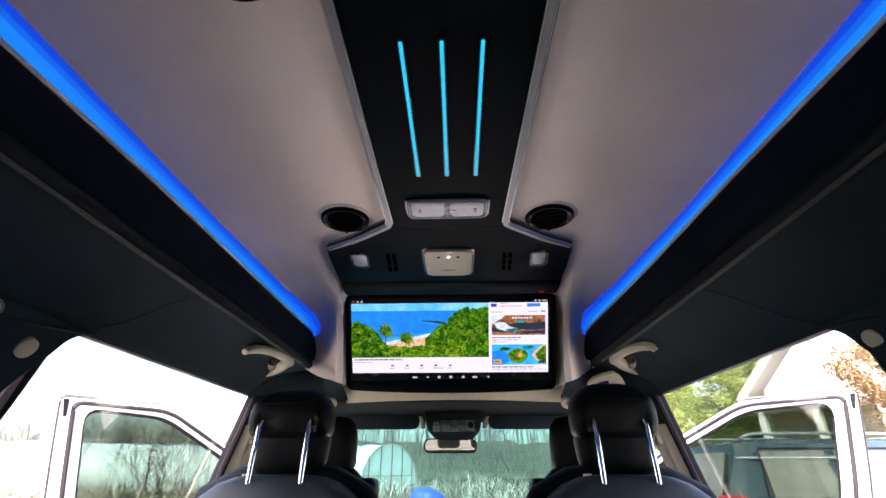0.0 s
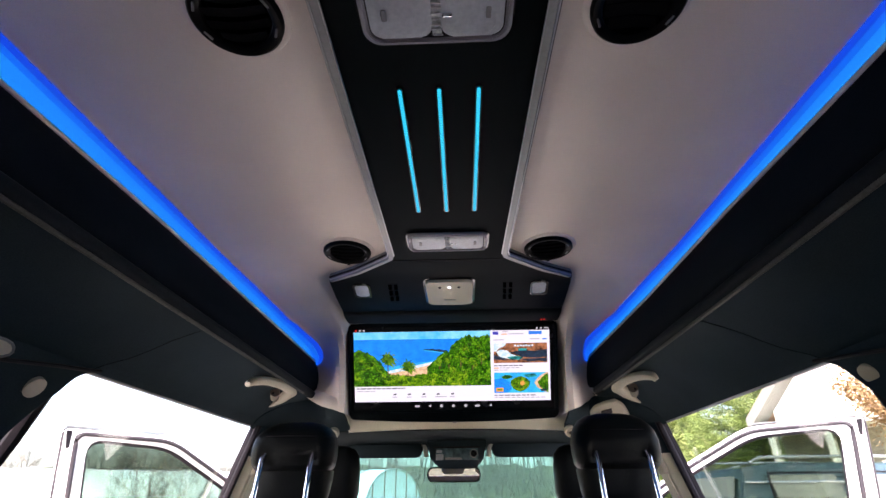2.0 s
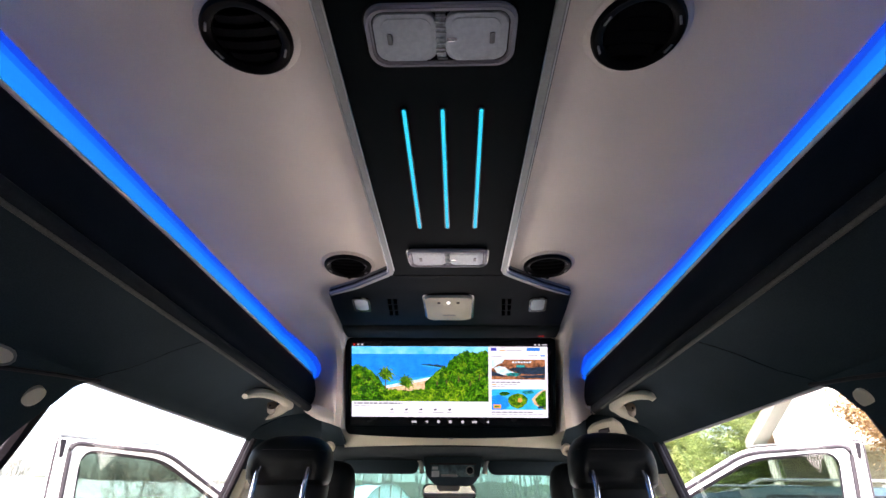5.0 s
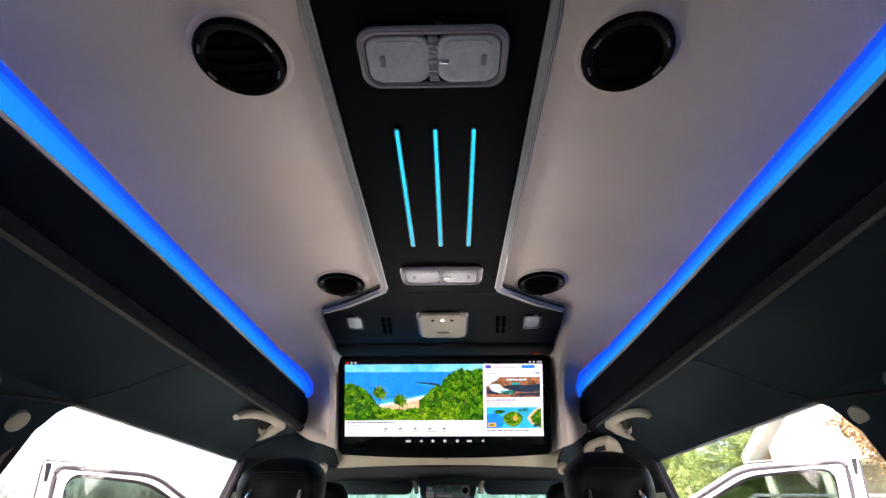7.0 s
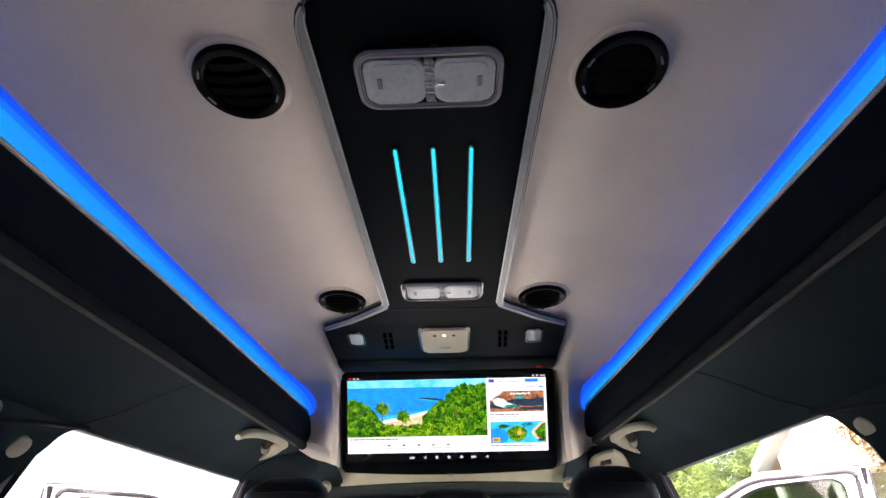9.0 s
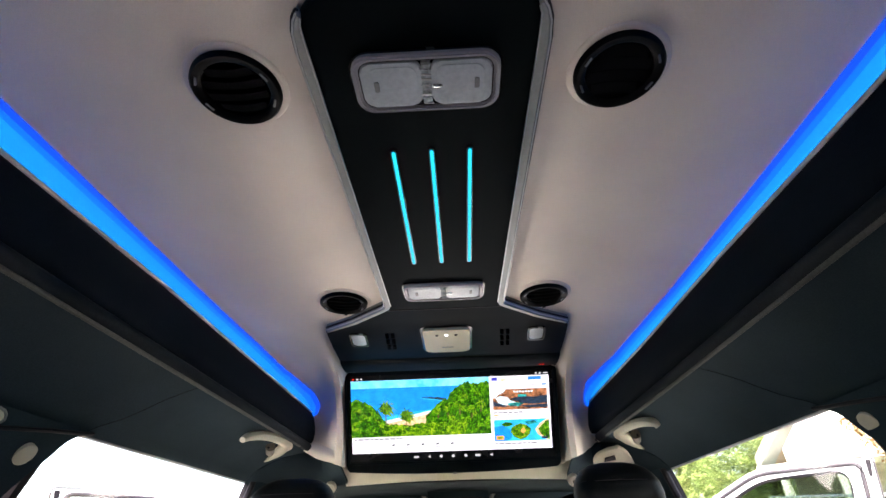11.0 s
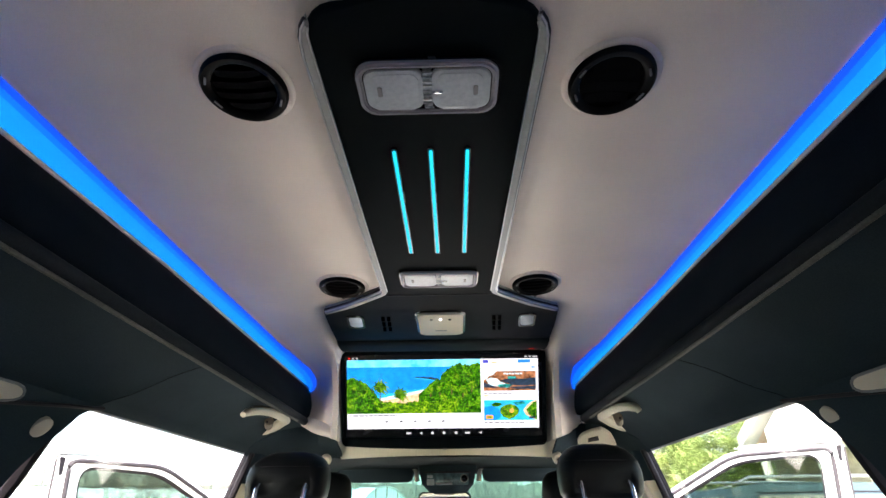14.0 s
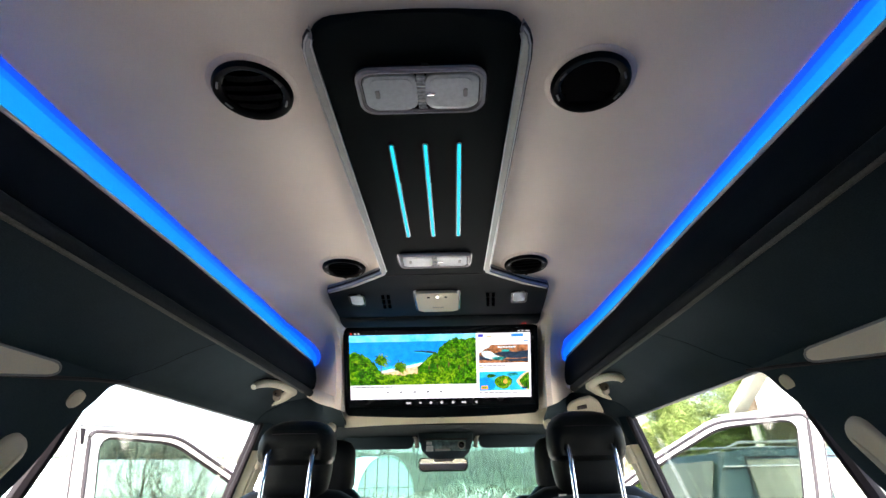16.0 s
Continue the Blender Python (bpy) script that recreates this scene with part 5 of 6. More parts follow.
for x in (-0.38, 0.05, 0.42):
    part("head_restraint", cushion([(0.80, x, -0.06, 0.20, 0.06, 0.028), (0.83, x, -0.06, 0.25, 0.10, 0.045), (0.93, x, -0.06, 0.25, 0.10, 0.045), (0.97, x, -0.06, 0.20, 0.07, 0.03)]), M_TAN, bench)


# ---- outdoors ----
GROUND = -0.12
M_GRASS = material("winter_grass", (0.20, 0.19, 0.11), 0.95, spread=0.4, grain=3, blotch=0.5, second=(0.15, 0.15, 0.075), bump=0.3)
M_FARBARK = material("pale_far_bark", (0.115, 0.108, 0.094), 0.9, spread=0.35, grain=2, blotch=0.3)
M_BARK = material("grey_bark", (0.17, 0.145, 0.12), 0.9, spread=0.35, grain=40, blotch=3, bump=0.4)
M_STRAW = leafage("pale_straw", (0.055, 0.052, 0.036), (0.19, 0.172, 0.130), (0.60, 0.57, 0.49))
M_NEEDLE = leafage("pine_needles", (0.10, 0.145, 0.042), (0.20, 0.265, 0.080), (0.34, 0.39, 0.14), trans=0.4)
M_TANLEAF = leafage("dry_tan_leaves", (0.15, 0.085, 0.040), (0.32, 0.20, 0.10), (0.45, 0.32, 0.18), trans=0.30)
M_TWIG = material("tan_twigs", (0.15, 0.085, 0.05), 0.9, spread=0.3, grain=40, blotch=3)
# the glass's pale reflections are painted in as a blotchy grey base colour
M_SIDEGLASS = material("reflection_grey_car_glass", (0.20, 0.195, 0.17), 0.10, spread=0.25, grain=9, blotch=2.5, coat=0.5)
M_FILM = material("greenhouse_film", (0.47, 0.58, 0.60), 0.35, spread=0.12, grain=8, blotch=0.7, bump=0.2)
M_HOOP = material("galvanised_hoop", (0.35, 0.38, 0.38), 0.4, metal=0.7, spread=0.15)
M_BOARD = material("weathered_board", (0.14, 0.115, 0.085), 0.9, spread=0.35, grain=30, blotch=2)
M_SIDING = material("white_siding", (0.72, 0.70, 0.66), 0.6, spread=0.06, grain=12, blotch=0.6)
# cream rake and soffit painted dark grey to show them in shade
M_RAKE = material("shade_darkened_board", (0.125, 0.122, 0.110), 0.6, spread=0.08, grain=12, blotch=1)
M_PORCH = material("olive_porch_boards", (0.27, 0.25, 0.19), 0.8, spread=0.3, grain=20, blotch=2)
M_SHINGLE = material("brown_shingles", (0.20, 0.13, 0.09), 0.9, spread=0.35, grain=14, blotch=1.0, bump=0.4)
M_TEALPAINT = material("dark_teal_paint", (0.040, 0.070, 0.077), 0.25, metal=0.3, spread=0.10, grain=100, blotch=2, coat=1.0)
M_DARKGLASS = material("dark_car_glass", (0.02, 0.025, 0.028), 0.06, spread=0.1)
M_TAIL = material("red_tail_lens", (0.45, 0.015, 0.012), 0.15, spread=0.15, coat=0.6)
M_TYRE = material("tyre_rubber", (0.02, 0.02, 0.02), 0.85, spread=0.2)
M_TARP = material("blue_tarp", (0.002, 0.045, 0.36), 0.6, spread=0.25, grain=30, blotch=6, bump=0.3)


def ground_z(x, y):
    r = math.hypot(x, y)
    rise = 4.3 * max(0.0, min(1.0, (y - 36) / 34)) ** 1.2
    return GROUND + rise + 0.10 * noise.noise(Vector((x * 0.12, y * 0.12, 2.0))) * min(1, max(0, r - 6) / 10)


rings = [0.0, 2, 4, 6, 9, 12, 16, 20, 25, 31, 38, 46, 55, 66, 80, 110, 160, 300, 800, 2500]
bm = bmesh.new()
grid = []
for r in rings[1:]:
    grid.append([bm.verts.new((r * math.sin(a), r * math.cos(a), ground_z(r * math.sin(a), r * math.cos(a)))) for a in [2 * math.pi * k / 72 for k in range(72)]])
c = bm.verts.new((0, 0, GROUND))
for k in range(72):
    j = (k + 1) % 72
    bm.faces.new((c, grid[0][k], grid[0][j]))
    for a, b in zip(grid, grid[1:]):
        bm.faces.new((a[k], a[j], b[j], b[k]))
tagged(link("ground", bm, M_GRASS), "dull winter grass ground around the vehicle", "ground", kind="structure")


rows = []
for k in range(22):
    y = lerp(-9, 9.5, k / 21)
    rows.append([(x + 0.4 * noise.noise(Vector((x, y * 0.3, 4))), y, GROUND + 0.012 + 0.01 * noise.noise(Vector((x, y, 1)))) for x in (-4.2, -2.5, -0.8, 0.8, 2.5, 4.5, 6.5)])
M_GRAVEL = material("pale_gravel", (0.50, 0.475, 0.43), 0.95, spread=0.3, grain=60, blotch=1.2, bump=0.6)
tagged(link("driveway", thick_grid(rows, (0, 0, -0.05)), M_GRAVEL), "pale gravel driveway under the vehicle", "driveway", kind="structure")


# hoop greenhouses
def hoop_house(x, y, yaw, length, r, height, ends):
    """The near end's foot centre at (x, y); its length runs along the turned +y."""
    house = thing("hoop_greenhouse", "long hoop greenhouse covered in milky plastic film", "greenhouse", "hoop greenhouses", pose(x, y, ground_z(x, y), 0, 0, yaw))
    n = 18

    def ring(yy, k):
        return [(k * r * math.cos(math.pi * i / n), yy, 0.55 + k * (height - 0.55) * math.sin(math.pi * i / n) ** 0.85) for i in range(n + 1)]
    rows = []
    m = max(2, int(length / 1.5))
    for j in range(m + 1):
        rows.append(ring(length * j / m, 1.0))
        if j < m:
            rows.append(ring(length * (j + 0.5) / m, 0.982))
    part("film", thick_grid(rows, (0, 0, -0.03)), M_FILM, house)
    for j in range(m + 1):
        part("hoop", tube(ring(length * j / m, 1.008), 0.035, 6), M_HOOP, house)
    if not ends:       # lashing cords slung across the film
        rg3 = random.Random(9)
        for j in range(16):
            y0, a0 = rg3.uniform(0, length - 4), rg3.uniform(0.05, 0.5)
            pts = []
            for k in range(9):
                a = a0 + 1.5 * k / 8
                pts.append((-1.015 * r * math.cos(a), y0 + 0.42 * k, 0.55 + 1.02 * (height - 0.55) * max(0.0, math.sin(a)) ** 0.85))
            part("cord", tube(pts, 0.016, 5), M_HOOP, house)
    for s in (-1, 1):
        part("side_board", box(s * r - 0.04, s * r + 0.04, 0, length, -0.3, 0.60), M_BOARD, house)
    if ends:
        bm = bmesh.new()
        for w in (0.04, 0.07):
            bm.faces.new([bm.verts.new((px, w, pz)) for px, _, pz in ring(0, 0.99)] + [bm.verts.new((-r, w, -0.3)), bm.verts.new((r, w, -0.3))])
        part("end_wall", bm, M_FILM, house, smooth=False)
        for k in range(-2, 3):
            px = k * r / 2.6
            top = 0.55 + (height - 0.55) * math.sin(math.acos(px / r)) ** 0.85
            part("stud", box(px - 0.014, px + 0.014, -0.05, 0.0, -0.3, top), M_BOARD, house)
        part("rail", box(-r, r, -0.06, -0.02, 1.27, 1.30), M_BOARD, house)
    return house


hoop_house(-3.85, 30.0, 58, 16.0, 2.5, 2.95, True)
hoop_house(-13.6, 31.5, 118, 24.0, 2.8, 3.05, False)


# bare trees
def limb(bm, p, d, length, r, depth, rg):
    """One crooked limb with its forks, as four-sided tapering bars."""
    pts, rad = [Vector(p)], [r]
    d = Vector(d)
    for k in range(3):
        d = (d + Vector((rg.uniform(-1, 1), rg.uniform(-1, 1), rg.uniform(-0.4, 0.9))) * 0.16).normalized()
        pts.append(pts[-1] + d * length / 3)
        rad.append(r * (1 - 0.22 * (k + 1)))
    rows = []
    for q, rr in zip(pts, rad):
        rows.append([bm.verts.new(q + Vector((rr * math.cos(a), rr * math.sin(a), 0))) for a in (0.4, 2.5, 4.6)])
    for a, b in zip(rows, rows[1:]):
        for i in range(3):
            bm.faces.new((a[i], a[(i + 1) % 3], b[(i + 1) % 3], b[i]))
    if depth:
        for k in range(rg.randint(2, 4)):
            q = pts[rg.randint(1, 3)]
            a = rg.uniform(0, 6.28)
            nd = (d * 0.75 + Vector((math.cos(a), math.sin(a), rg.uniform(0.0, 0.7))) * 0.75).normalized()
            limb(bm, q, nd, length * rg.uniform(0.55, 0.75), r * 0.48, depth - 1, rg)


def bare_tree(x, y, h, seed, mat=None, name="bare_tree", label="leafless winter tree with thin grey branches"):
    rg = random.Random(seed)
    tree = thing(name, label, "tree", "bare trees", pose(x, y, ground_z(x, y) - 0.1, 0, 0, rg.uniform(0, 360)))
    bm = tube([(0, 0, 0), (0.03 * h, 0, h * 0.2), (0.02 * h, 0.02 * h, h * 0.42)], [h * 0.014, h * 0.011, h * 0.008], 7)
    trunk = part("trunk", bm, M_BARK, tree)
    bm = bmesh.new()
    for k in range(6):
        a = 2.4 * k
        zz = h * (0.22 + 0.03 * k)
        limb(bm, (0.02 * h, 0.015 * h, zz), Vector((math.cos(a), math.sin(a), 0.9)), h * 0.36, h * 0.0065, 3, rg)
    part("crown", bm, M_BARK, tree, smooth=False)
    return tree


for k, (x, y, h) in enumerate(((-11.5, 19.5, 4.6), (-8.2, 14.6, 3.6), (-14.0, 15.0, 4.0), (-6.2, 11.8, 3.2), (7.6, 24.0, 7.5), (-17.0, 17.0, 4.4))):
    bare_tree(x, y, h, 11 + k)

# the far wood: many stems in one mass
bm = bmesh.new()
rg = random.Random(5)
for k in range(440):
    a = radians(rg.uniform(-52, 50))
    r = rg.uniform(52, 95)
    x, y = r * math.sin(a), r * math.cos(a)
    h = rg.uniform(4.0, 7.5) * (0.62 if a < -0.36 else 1.0)
    limb(bm, (x, y, ground_z(x, y) - 0.2), (rg.uniform(-0.1, 0.1), 0, 1), h, rg.uniform(0.05, 0.12), 0, rg)
    for j in range(11):
        q = rg.uniform(0.35, 1.0)
        limb(bm, (x, y, ground_z(x, y) + h * q), (rg.uniform(-1, 1), rg.uniform(-0.5, 0.5), rg.uniform(0.3, 1)), h * 0.28, 0.035, 1, rg)
for k in range(300):       # thin shrubs in front of the wood
    a, r = radians(rg.uniform(-40, 40)), rg.uniform(40, 60)
    x, y = r * math.sin(a), r * math.cos(a)
    h = rg.uniform(1.2, 3.2)
    for j in range(7):
        limb(bm, (x + rg.gauss(0, 0.5), y, ground_z(x, y) + 0.5), (rg.uniform(-0.6, 0.6), rg.uniform(-0.4, 0.4), 1), h * rg.uniform(0.5, 1.0), rg.uniform(0.02, 0.04), 1, rg)
tagged(link("far_wood", bm, M_FARBARK, smooth=False), "leafless grey-brown winter wood on a low rise", "woods", kind="stuff")

# scrub-covered slope below the far wood
M_SCRUB = material("olive_scrub", (0.036, 0.039, 0.022), 0.95, spread=0.7, grain=3.5, blotch=0.5, second=(0.012, 0.019, 0.009), bump=0.6)
rows = []
for j in range(60):
    r = 40 + 60 * j / 59
    row = []
    for k in range(181):
        a = radians(lerp(-56, 54, k / 180))
        x, y = r * math.sin(a), r * math.cos(a)
        v = Vector((x, y, 0.0))
        row.append((x, y, ground_z(x, y) + 0.75 + 0.9 * max(0.0, noise.noise(v * 0.16)) + 0.45 * noise.noise(v * 0.5) + 0.25 * noise.noise(v * 1.3)))
    rows.append(row)
tagged(link("hillside", thick_grid(rows, (0, 0, -0.4)), M_SCRUB), "olive-grey scrub slope behind the greenhouses", "hillside", kind="structure")

# tall dry brush near the vehicle
bm = bmesh.new()


def clumps(a0, a1, r0, r1, n, h0, h1):
    """Tangled clumps of thin bent stems."""
    for _ in range(n):
        a, r = radians(rg.uniform(a0, a1)), rg.uniform(r0, r1)
        cx, cy = r * math.sin(a), r * math.cos(a)
        size = rg.uniform(h0, h1)
        for _ in range(56):
            x, y = cx + rg.gauss(0, 0.25), cy + rg.gauss(0, 0.25)
            t = rg.uniform(0, 6.28)
            out = Vector((math.cos(t), math.sin(t), 0))
            w = Vector((-math.sin(t), math.cos(t), 0)) * rg.uniform(0.008, 0.021)
            h = size * rg.uniform(0.55, 1.0)
            p = [Vector((x, y, ground_z(x, y)))]
            p.append(p[0] + Vector((0, 0, h * 0.6)) + out * h * rg.uniform(0.0, 0.25))
            p.append(p[1] + Vector((0, 0, h * rg.uniform(0.1, 0.4))) + out * h * rg.uniform(0.15, 0.4))
            p.append(p[2] + Vector((0, 0, h * rg.uniform(-0.35, 0.2))) + out * h * rg.uniform(0.1, 0.35))
            v = [(bm.verts.new(q - w * (1 - 0.25 * i)), bm.verts.new(q + w * (1 - 0.25 * i))) for i, q in enumerate(p)]
            for q0, q1 in zip(v, v[1:]):
                bm.faces.new((q0[0], q0[1], q1[1], q1[0]))


clumps(-9, 14, 9, 12.5, 110, 0.5, 1.25)
clumps(-9, 14, 12, 19, 260, 0.6, 1.65)
clumps(-48, -22, 8, 20, 300, 0.7, 1.5)
tagged(link("dry_brush", bm, M_STRAW, smooth=False), "tall pale dry grass and brambles", "brush", kind="stuff")


# evergreen beside the house
def pine_tree(x, y, h, seed):
    rg2 = random.Random(seed)
    tree = thing("pine_tree", "tall soft green pine beside the white house", "tree", m=pose(x, y, GROUND - 0.1))
    part("trunk", tube([(0, 0, 0), (0.05, 0, h * 0.5), (0, 0.03, h)], [0.16, 0.10, 0.02], 8), M_BARK, tree)
    bm = bmesh.new()
    bm2 = bmesh.new()
    for k in range(330):
        f = rg2.uniform(0.12, 0.98)
        a = rg2.uniform(0, 6.28)
        L = (1.05 - f) * h * 0.40 + 0.3
        d = Vector((math.cos(a), math.sin(a), rg2.uniform(-0.05, 0.25)))
        base = Vector((0, 0, f * h))
        limb(bm2, base, d, L, 0.02, 0, rg2)
        for j in range(260):
            q = rg2.uniform(0.12, 1.05)
            c0 = base + d * L * q + Vector((rg2.gauss(0, 0.13), rg2.gauss(0, 0.13), rg2.gauss(0, 0.09)))
            u = Vector((rg2.uniform(-1, 1), rg2.uniform(-1, 1), rg2.uniform(-0.3, 0.6))).normalized() * rg2.uniform(0.09, 0.19)
            w = u.cross(Vector((rg2.uniform(-1, 1), rg2.uniform(-1, 1), 1))).normalized() * rg2.uniform(0.008, 0.018)
            bm.faces.new([bm.verts.new(p) for p in (c0 - w, c0 + w, c0 + u + w * 0.3, c0 + u - w * 0.3)])
    part("limbs", bm2, M_BARK, tree, smooth=False)
    part("needles", bm, M_NEEDLE, tree, smooth=False)
    return tree


pine_tree(10.0, 17.6, 7.4, 3)
pine_tree(9.4, 22.0, 5.6, 8)


def leafy_tree(x, y, h, seed):
    rg2 = random.Random(seed)
    tree = thing("tan_leaved_tree", "small tree keeping its dry tan leaves", "tree", m=pose(x, y, GROUND - 0.1))
    part("trunk", tube([(0, 0, 0), (0.04, 0, h * 0.25), (0.0, 0.05, h * 0.5)], [0.07, 0.055, 0.035], 7), M_BARK, tree)
    bm, bm2 = bmesh.new(), bmesh.new()
    for k in range(9):
        a = 2.4 * k
        limb(bm2, (0.02, 0.03, h * (0.20 + 0.03 * k)), Vector((math.cos(a), math.sin(a), 1.5)), h * 0.30, 0.020, 4, rg2)
    tips = [v.co.copy() for v in bm2.verts if v.co.z > h * 0.34]
    for k in range(20000):
        c0 = rg2.choice(tips) + Vector((rg2.gauss(0, 0.06), rg2.gauss(0, 0.06), rg2.gauss(0, 0.06)))
        u = Vector((rg2.uniform(-1, 1), rg2.uniform(-1, 1), rg2.uniform(-1, 0.4))).normalized() * rg2.uniform(0.055, 0.095)
        w = u.cross(Vector((rg2.uniform(-1, 1), rg2.uniform(-1, 1), 1))).normalized() * rg2.uniform(0.014, 0.024)
        bm.faces.new([bm.verts.new(p) for p in (c0, c0 + u * 0.5 + w, c0 + u, c0 + u * 0.5 - w)])
    part("branches", bm2, M_TWIG, tree, smooth=False)
    part("leaves", bm, M_TANLEAF, tree, smooth=False)
    return tree


leafy_tree(8.15, 8.7, 4.1, 21)


# white gabled house
def gable_house(m):
    """Gable wall in the plane y = 0 of its own frame, from x = 0 to 9, 10 m deep."""
    house = thing("white_house", "white gabled house with brown shingle roof", "house", m=m)
    W, E, P, D = 9.0, 3.48, 7.98, 0.62
    prof = [(0, -0.2), (W, -0.2), (W, E), (W / 2, P), (0, E)]
    part("wall", prism_y(prof, 0.0, 10.0), M_SIDING, house)
    for s, x0 in ((1, 0.0), (-1, W)):
        ov = 0.35
        a = Vector((x0 - s * ov, 0, E - ov * (P - E) / (W / 2)))
        b = Vector((W / 2, 0, P))
        up = Vector((0, 0, 0.16))
        roof = part("roof", loft([[a + Vector((0, -D, 0.02)), b + Vector((0, -D, 0.02)), b + Vector((0, -D, 0)) + up, a + Vector((0, -D, 0)) + up], [a + Vector((0, 10.4, 0.02)), b + Vector((0, 10.4, 0.02)), b + Vector((0, 10.4, 0)) + up, a + Vector((0, 10.4, 0)) + up]]), M_SHINGLE, house)
        lo = Vector((0, 0, -0.16))
        part("rake_board", loft([[a + Vector((0, -D - 0.04, 0)) + lo, b + Vector((0, -D - 0.04, 0)) + lo, b + Vector((0, -D - 0.04, 0.12)), a + Vector((0, -D - 0.04, 0.12))], [a + Vector((0, -D - 0.002, 0)) + lo, b + Vector((0, -D - 0.002, 0)) + lo, b + Vector((0, -D - 0.002, 0.12)), a + Vector((0, -D - 0.002, 0.12))]]), M_RAKE, roof, "broad cream rake board, its shade painted as grey")
        part("soffit", loft([[a + Vector((0, -D, -0.06)), b + Vector((0, -D, -0.06)), b + Vector((0, -D, 0.01)), a + Vector((0, -D, 0.01))], [a + Vector((0, -0.002, -0.06)), b + Vector((0, -0.002, -0.06)), b + Vector((0, -0.002, 0.01)), a + Vector((0, -0.002, 0.01))]]), M_RAKE, roof)
    for k in range(int((E + 0.2) / 0.18)):
        zz = -0.1 + 0.18 * k
        part("clapboard", loft([[(0.02, -0.004, zz), (W - 0.02, -0.004, zz), (W - 0.02, -0.022, zz), (0.02, -0.022, zz)], [(0.02, -0.004, zz + 0.178), (W - 0.02, -0.004, zz + 0.178), (W - 0.02, -0.008, zz + 0.178), (0.02, -0.008, zz + 0.178)]]), M_SIDING, house)
    # shaded porch below the gable
    part("porch_wall", box(0.05, W - 0.05, -0.075, -0.03, -0.15, 2.84), M_PORCH, house, "olive-brown boarded porch wall")
    part("porch_roof", box(-0.1, W + 0.1, -1.15, -0.03, 2.86, 2.98, 0.02), M_SIDING, house, "flat white porch roof")
    for k in range(8):
        x0 = 0.30 + 1.17 * k
        part("porch_post", box(x0, x0 + 0.14, -1.08, -0.94, -0.15, 2.86, 0.01), M_SIDING, house, "white porch post")
    part("porch_rail", box(0.30, W - 0.3, -1.04, -0.98, 0.80, 0.88), M_SIDING, house, "white porch rail")
    for x0 in (1.9, 5.6):
        win = part("window", box(x0, x0 + 0.95, -0.105, -0.06, 0.9, 2.2, 0.01), M_SIDING, house, "white framed window")
        part("pane", box(x0 + 0.09, x0 + 0.86, -0.112, -0.10, 0.99, 2.11), M_DARKGLASS, win)
    return house


gable_house(pose(7.87, 13.01, GROUND, 0, 0, -60))


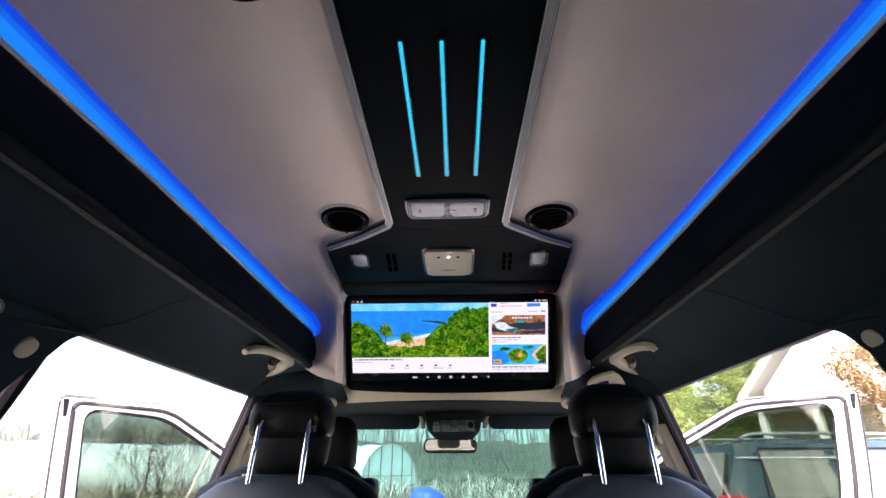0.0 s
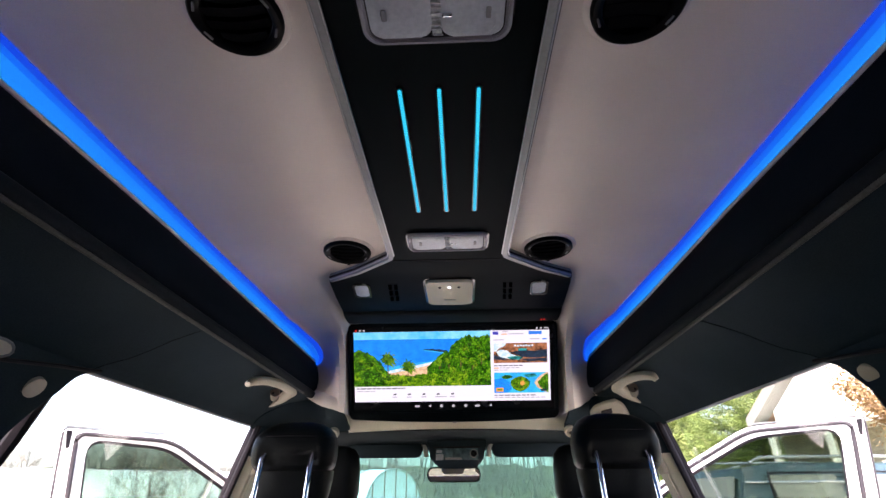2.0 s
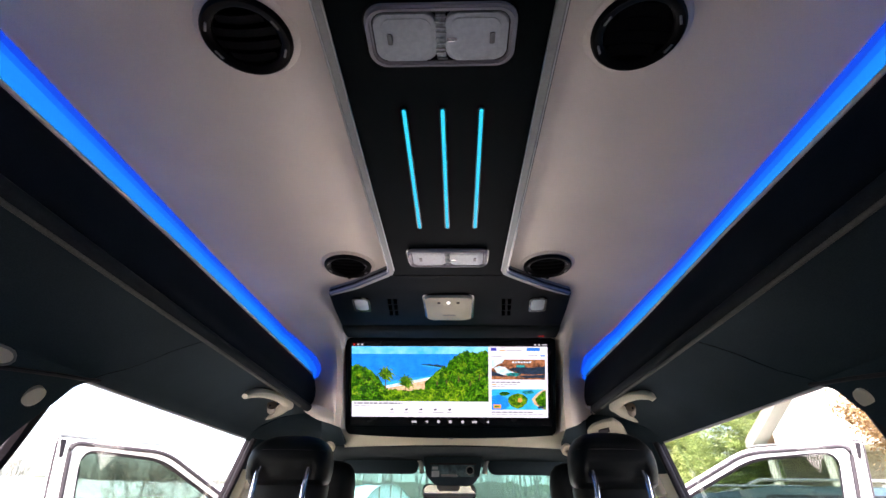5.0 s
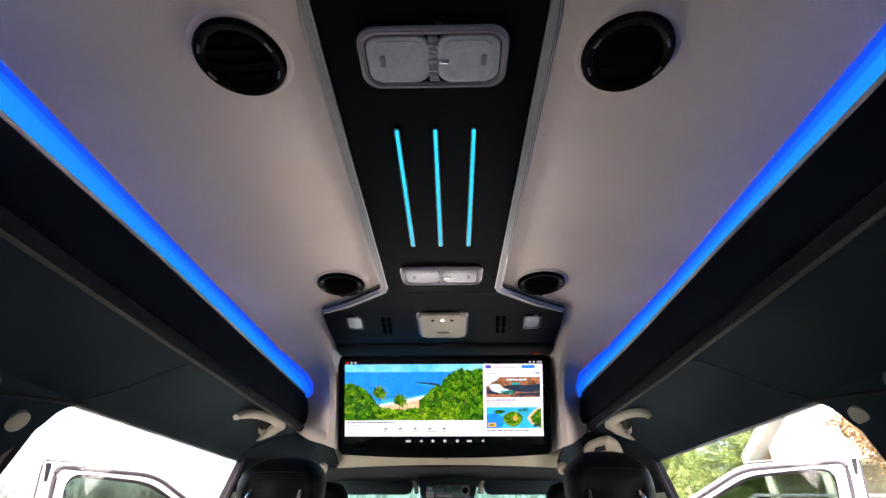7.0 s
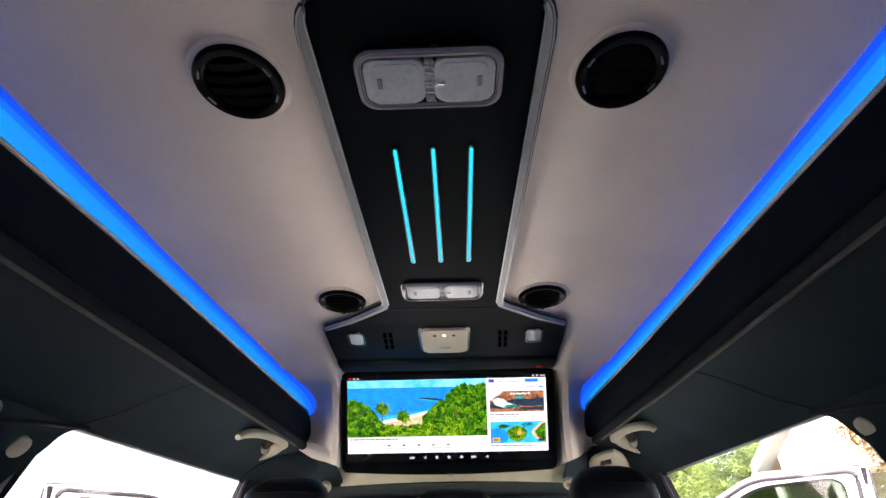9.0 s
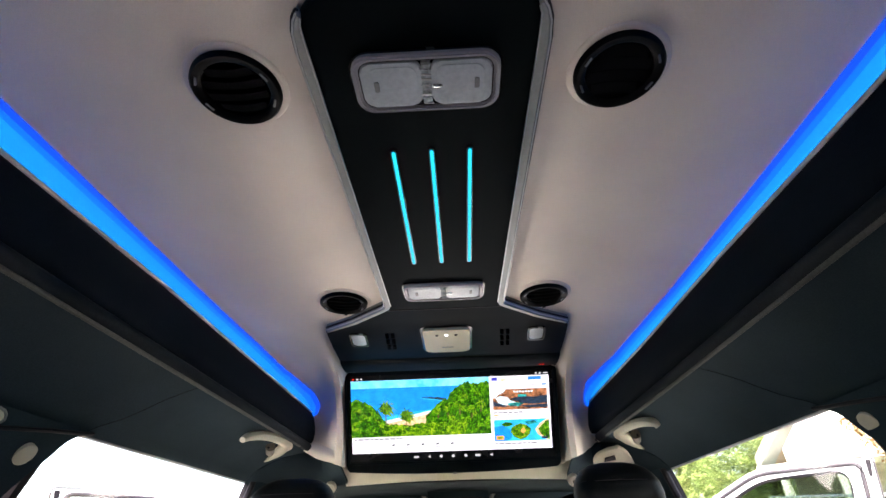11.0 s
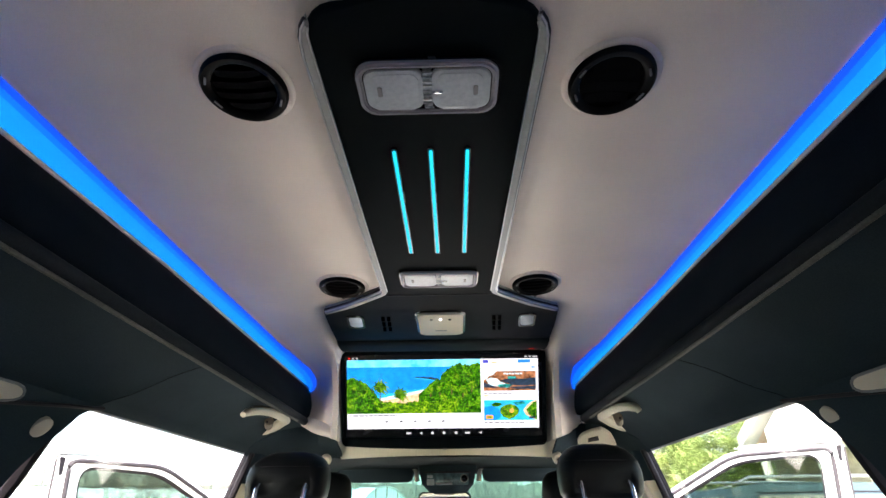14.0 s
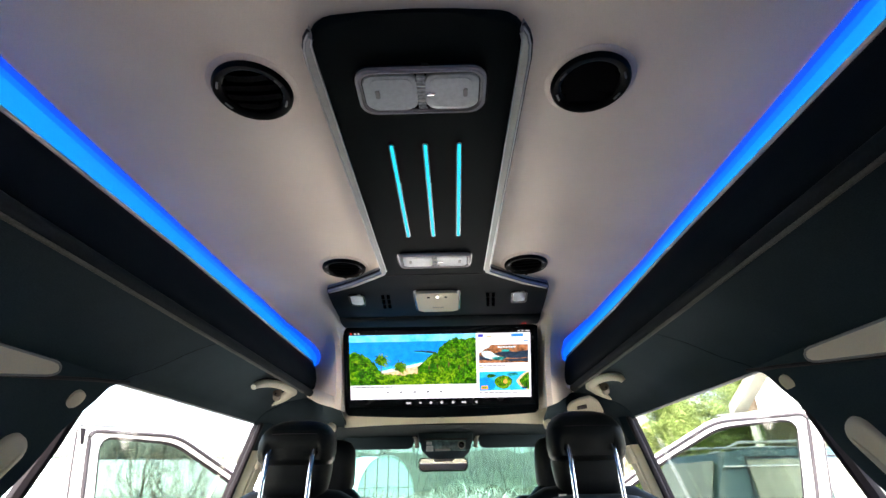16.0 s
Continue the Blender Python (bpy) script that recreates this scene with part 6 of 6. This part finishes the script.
# parked vehicle
def parked_car(m, paint):
    car = thing("parked_suv", "dark teal parked estate car with red tail lamps", "car", m=m)
    # own frame: +y to its nose, origin under the rear bumper's middle
    sec = [(0.0, 0.86, 0.35, 1.02), (0.06, 0.92, 0.30, 1.08), (0.5, 0.95, 0.27, 1.10), (2.2, 0.95, 0.26, 1.10), (3.8, 0.95, 0.26, 1.08), (4.4, 0.93, 0.27, 1.02), (5.1, 0.88, 0.30, 0.92), (5.25, 0.78, 0.40, 0.82)]
    part("body", loft([[(x, y, z_) for x, z_ in ((-w, a + 0.1), (-w + 0.06, a), (w - 0.06, a), (w, a + 0.1), (w + 0.01, (a + b) / 2), (w - 0.02, b - 0.06), (w - 0.08, b), (-w + 0.08, b), (-w + 0.02, b - 0.06), (-w - 0.01, (a + b) / 2))] for y, w, a, b in sec]), paint, car)
    cab = [(0.05, 0.80, 0.74, 1.08, 1.10), (0.32, 0.84, 0.68, 1.08, 1.74), (0.7, 0.85, 0.66, 1.08, 1.80), (2.4, 0.85, 0.66, 1.08, 1.80), (3.2, 0.85, 0.66, 1.08, 1.74), (3.95, 0.83, 0.76, 1.06, 1.10)]
    part("roof", loft([[(-w, y, a), (-lerp(w, t, 0.9), y, lerp(a, b, 0.88)), (-t + 0.05, y, b), (t - 0.05, y, b), (lerp(w, t, 0.9), y, lerp(a, b, 0.88)), (w, y, a)] for y, w, t, a, b in cab]), paint, car)
    for s in (-1, 1):
        for y0, y1 in ((0.55, 1.35), (1.42, 2.32), (2.38, 3.22)):
            bm = loft([[(s * 0.846, y0, 1.13), (s * 0.846, y1, 1.13), (s * 0.705, y1 - 0.02, 1.67), (s * 0.705, y0 + 0.03, 1.67)], [(s * 0.862, y0, 1.13), (s * 0.862, y1, 1.13), (s * 0.721, y1 - 0.02, 1.67), (s * 0.721, y0 + 0.03, 1.67)]])
            part("side_window", bm, M_SIDEGLASS, car)
        part("drip_trim", tube([(s * 0.742, 0.28, 1.60), (s * 0.746, 1.8, 1.605), (s * 0.742, 3.24, 1.59)], 0.011, 6), M_CHROME, car, "thin chrome strip above the windows")
        part("window_surround", tube([(s * 0.868, 0.47, 1.12), (s * 0.730, 0.56, 1.69), (s * 0.722, 1.8, 1.70), (s * 0.730, 3.22, 1.69), (s * 0.868, 3.34, 1.12)], 0.010, 8), M_SEAL, car, "black window surround")
        part("belt_trim", tube([(s * 0.868, 0.45, 1.105), (s * 0.872, 1.8, 1.105), (s * 0.870, 3.4, 1.10)], 0.013, 6), M_CHROME, car, "chrome belt strip")
        part("roof_rail", tube([(s * 0.62, 0.45, 1.80), (s * 0.62, 0.6, 1.855), (s * 0.62, 1.9, 1.865), (s * 0.62, 2.9, 1.84), (s * 0.62, 3.05, 1.78)], 0.018, 8), M_EDGE, car, "bright roof rail")
        part("tail_lamp", box(s * 0.84 - 0.10, s * 0.84 + 0.10, -0.03, 0.20, 1.10, 1.23, 0.03, 3), M_TAIL, car, "red tail lamp")
        for y in (0.85, 4.25):
            w = part("wheel", lathe([(0, 0.11), (0.10, 0.11), (0.22, 0.10), (0.23, 0.12), (0.33, 0.12), (0.355, 0.09), (0.355, -0.09), (0.33, -0.12), (0, -0.12)], 28), M_TYRE, car)
            w.matrix_local = pose(s * 0.86, y, 0.355, 0, s * 90, 0)
            rim = part("rim", lathe([(0, 0.118), (0.05, 0.125), (0.20, 0.112), (0.225, 0.125)], 24), M_HOOP, w)
    bm = loft([[(-0.70, 0.03, 1.13), (0.70, 0.03, 1.13), (0.60, 0.26, 1.66), (-0.60, 0.26, 1.66)], [(-0.70, 0.015, 1.13), (0.70, 0.015, 1.13), (0.60, 0.245, 1.66), (-0.60, 0.245, 1.66)]])
    part("rear_window", bm, M_SIDEGLASS, car)
    part("bumper", box(-0.90, 0.90, -0.07, 0.10, 0.36, 0.62, 0.05, 3), paint, car)
    return car


parked_car(pose(2.91, 7.13, GROUND, 0, 0, -85) @ Matrix.Scale(1.06, 4), M_TEALPAINT)

# blue tarp over a barrel
barrel = thing("tarp_covered_barrel", "barrel draped with a bright blue tarp", "barrel", m=pose(-0.50, 9.2, GROUND + 0.0) @ Matrix.Scale(1.07, 4))
part("barrel", lathe([(0.26, 0.0), (0.29, 0.3), (0.29, 0.6), (0.26, 0.95), (0, 0.96)], 20), M_BOARD, barrel)
rows = []
for k, (r, zz) in enumerate(((0.36, 0.45), (0.33, 0.8), (0.31, 1.0), (0.24, 1.14), (0.12, 1.20), (0.02, 1.215))):
    rows.append([(r * (1 + 0.07 * math.sin(5 * a + k)) * math.cos(a), r * (1 + 0.07 * math.sin(5 * a + k)) * math.sin(a), zz - 0.06 * math.cos(a) * r / 0.3) for a in [2 * math.pi * j / 24 for j in range(24)]])
part("tarp", loft(rows), M_TARP, barrel)
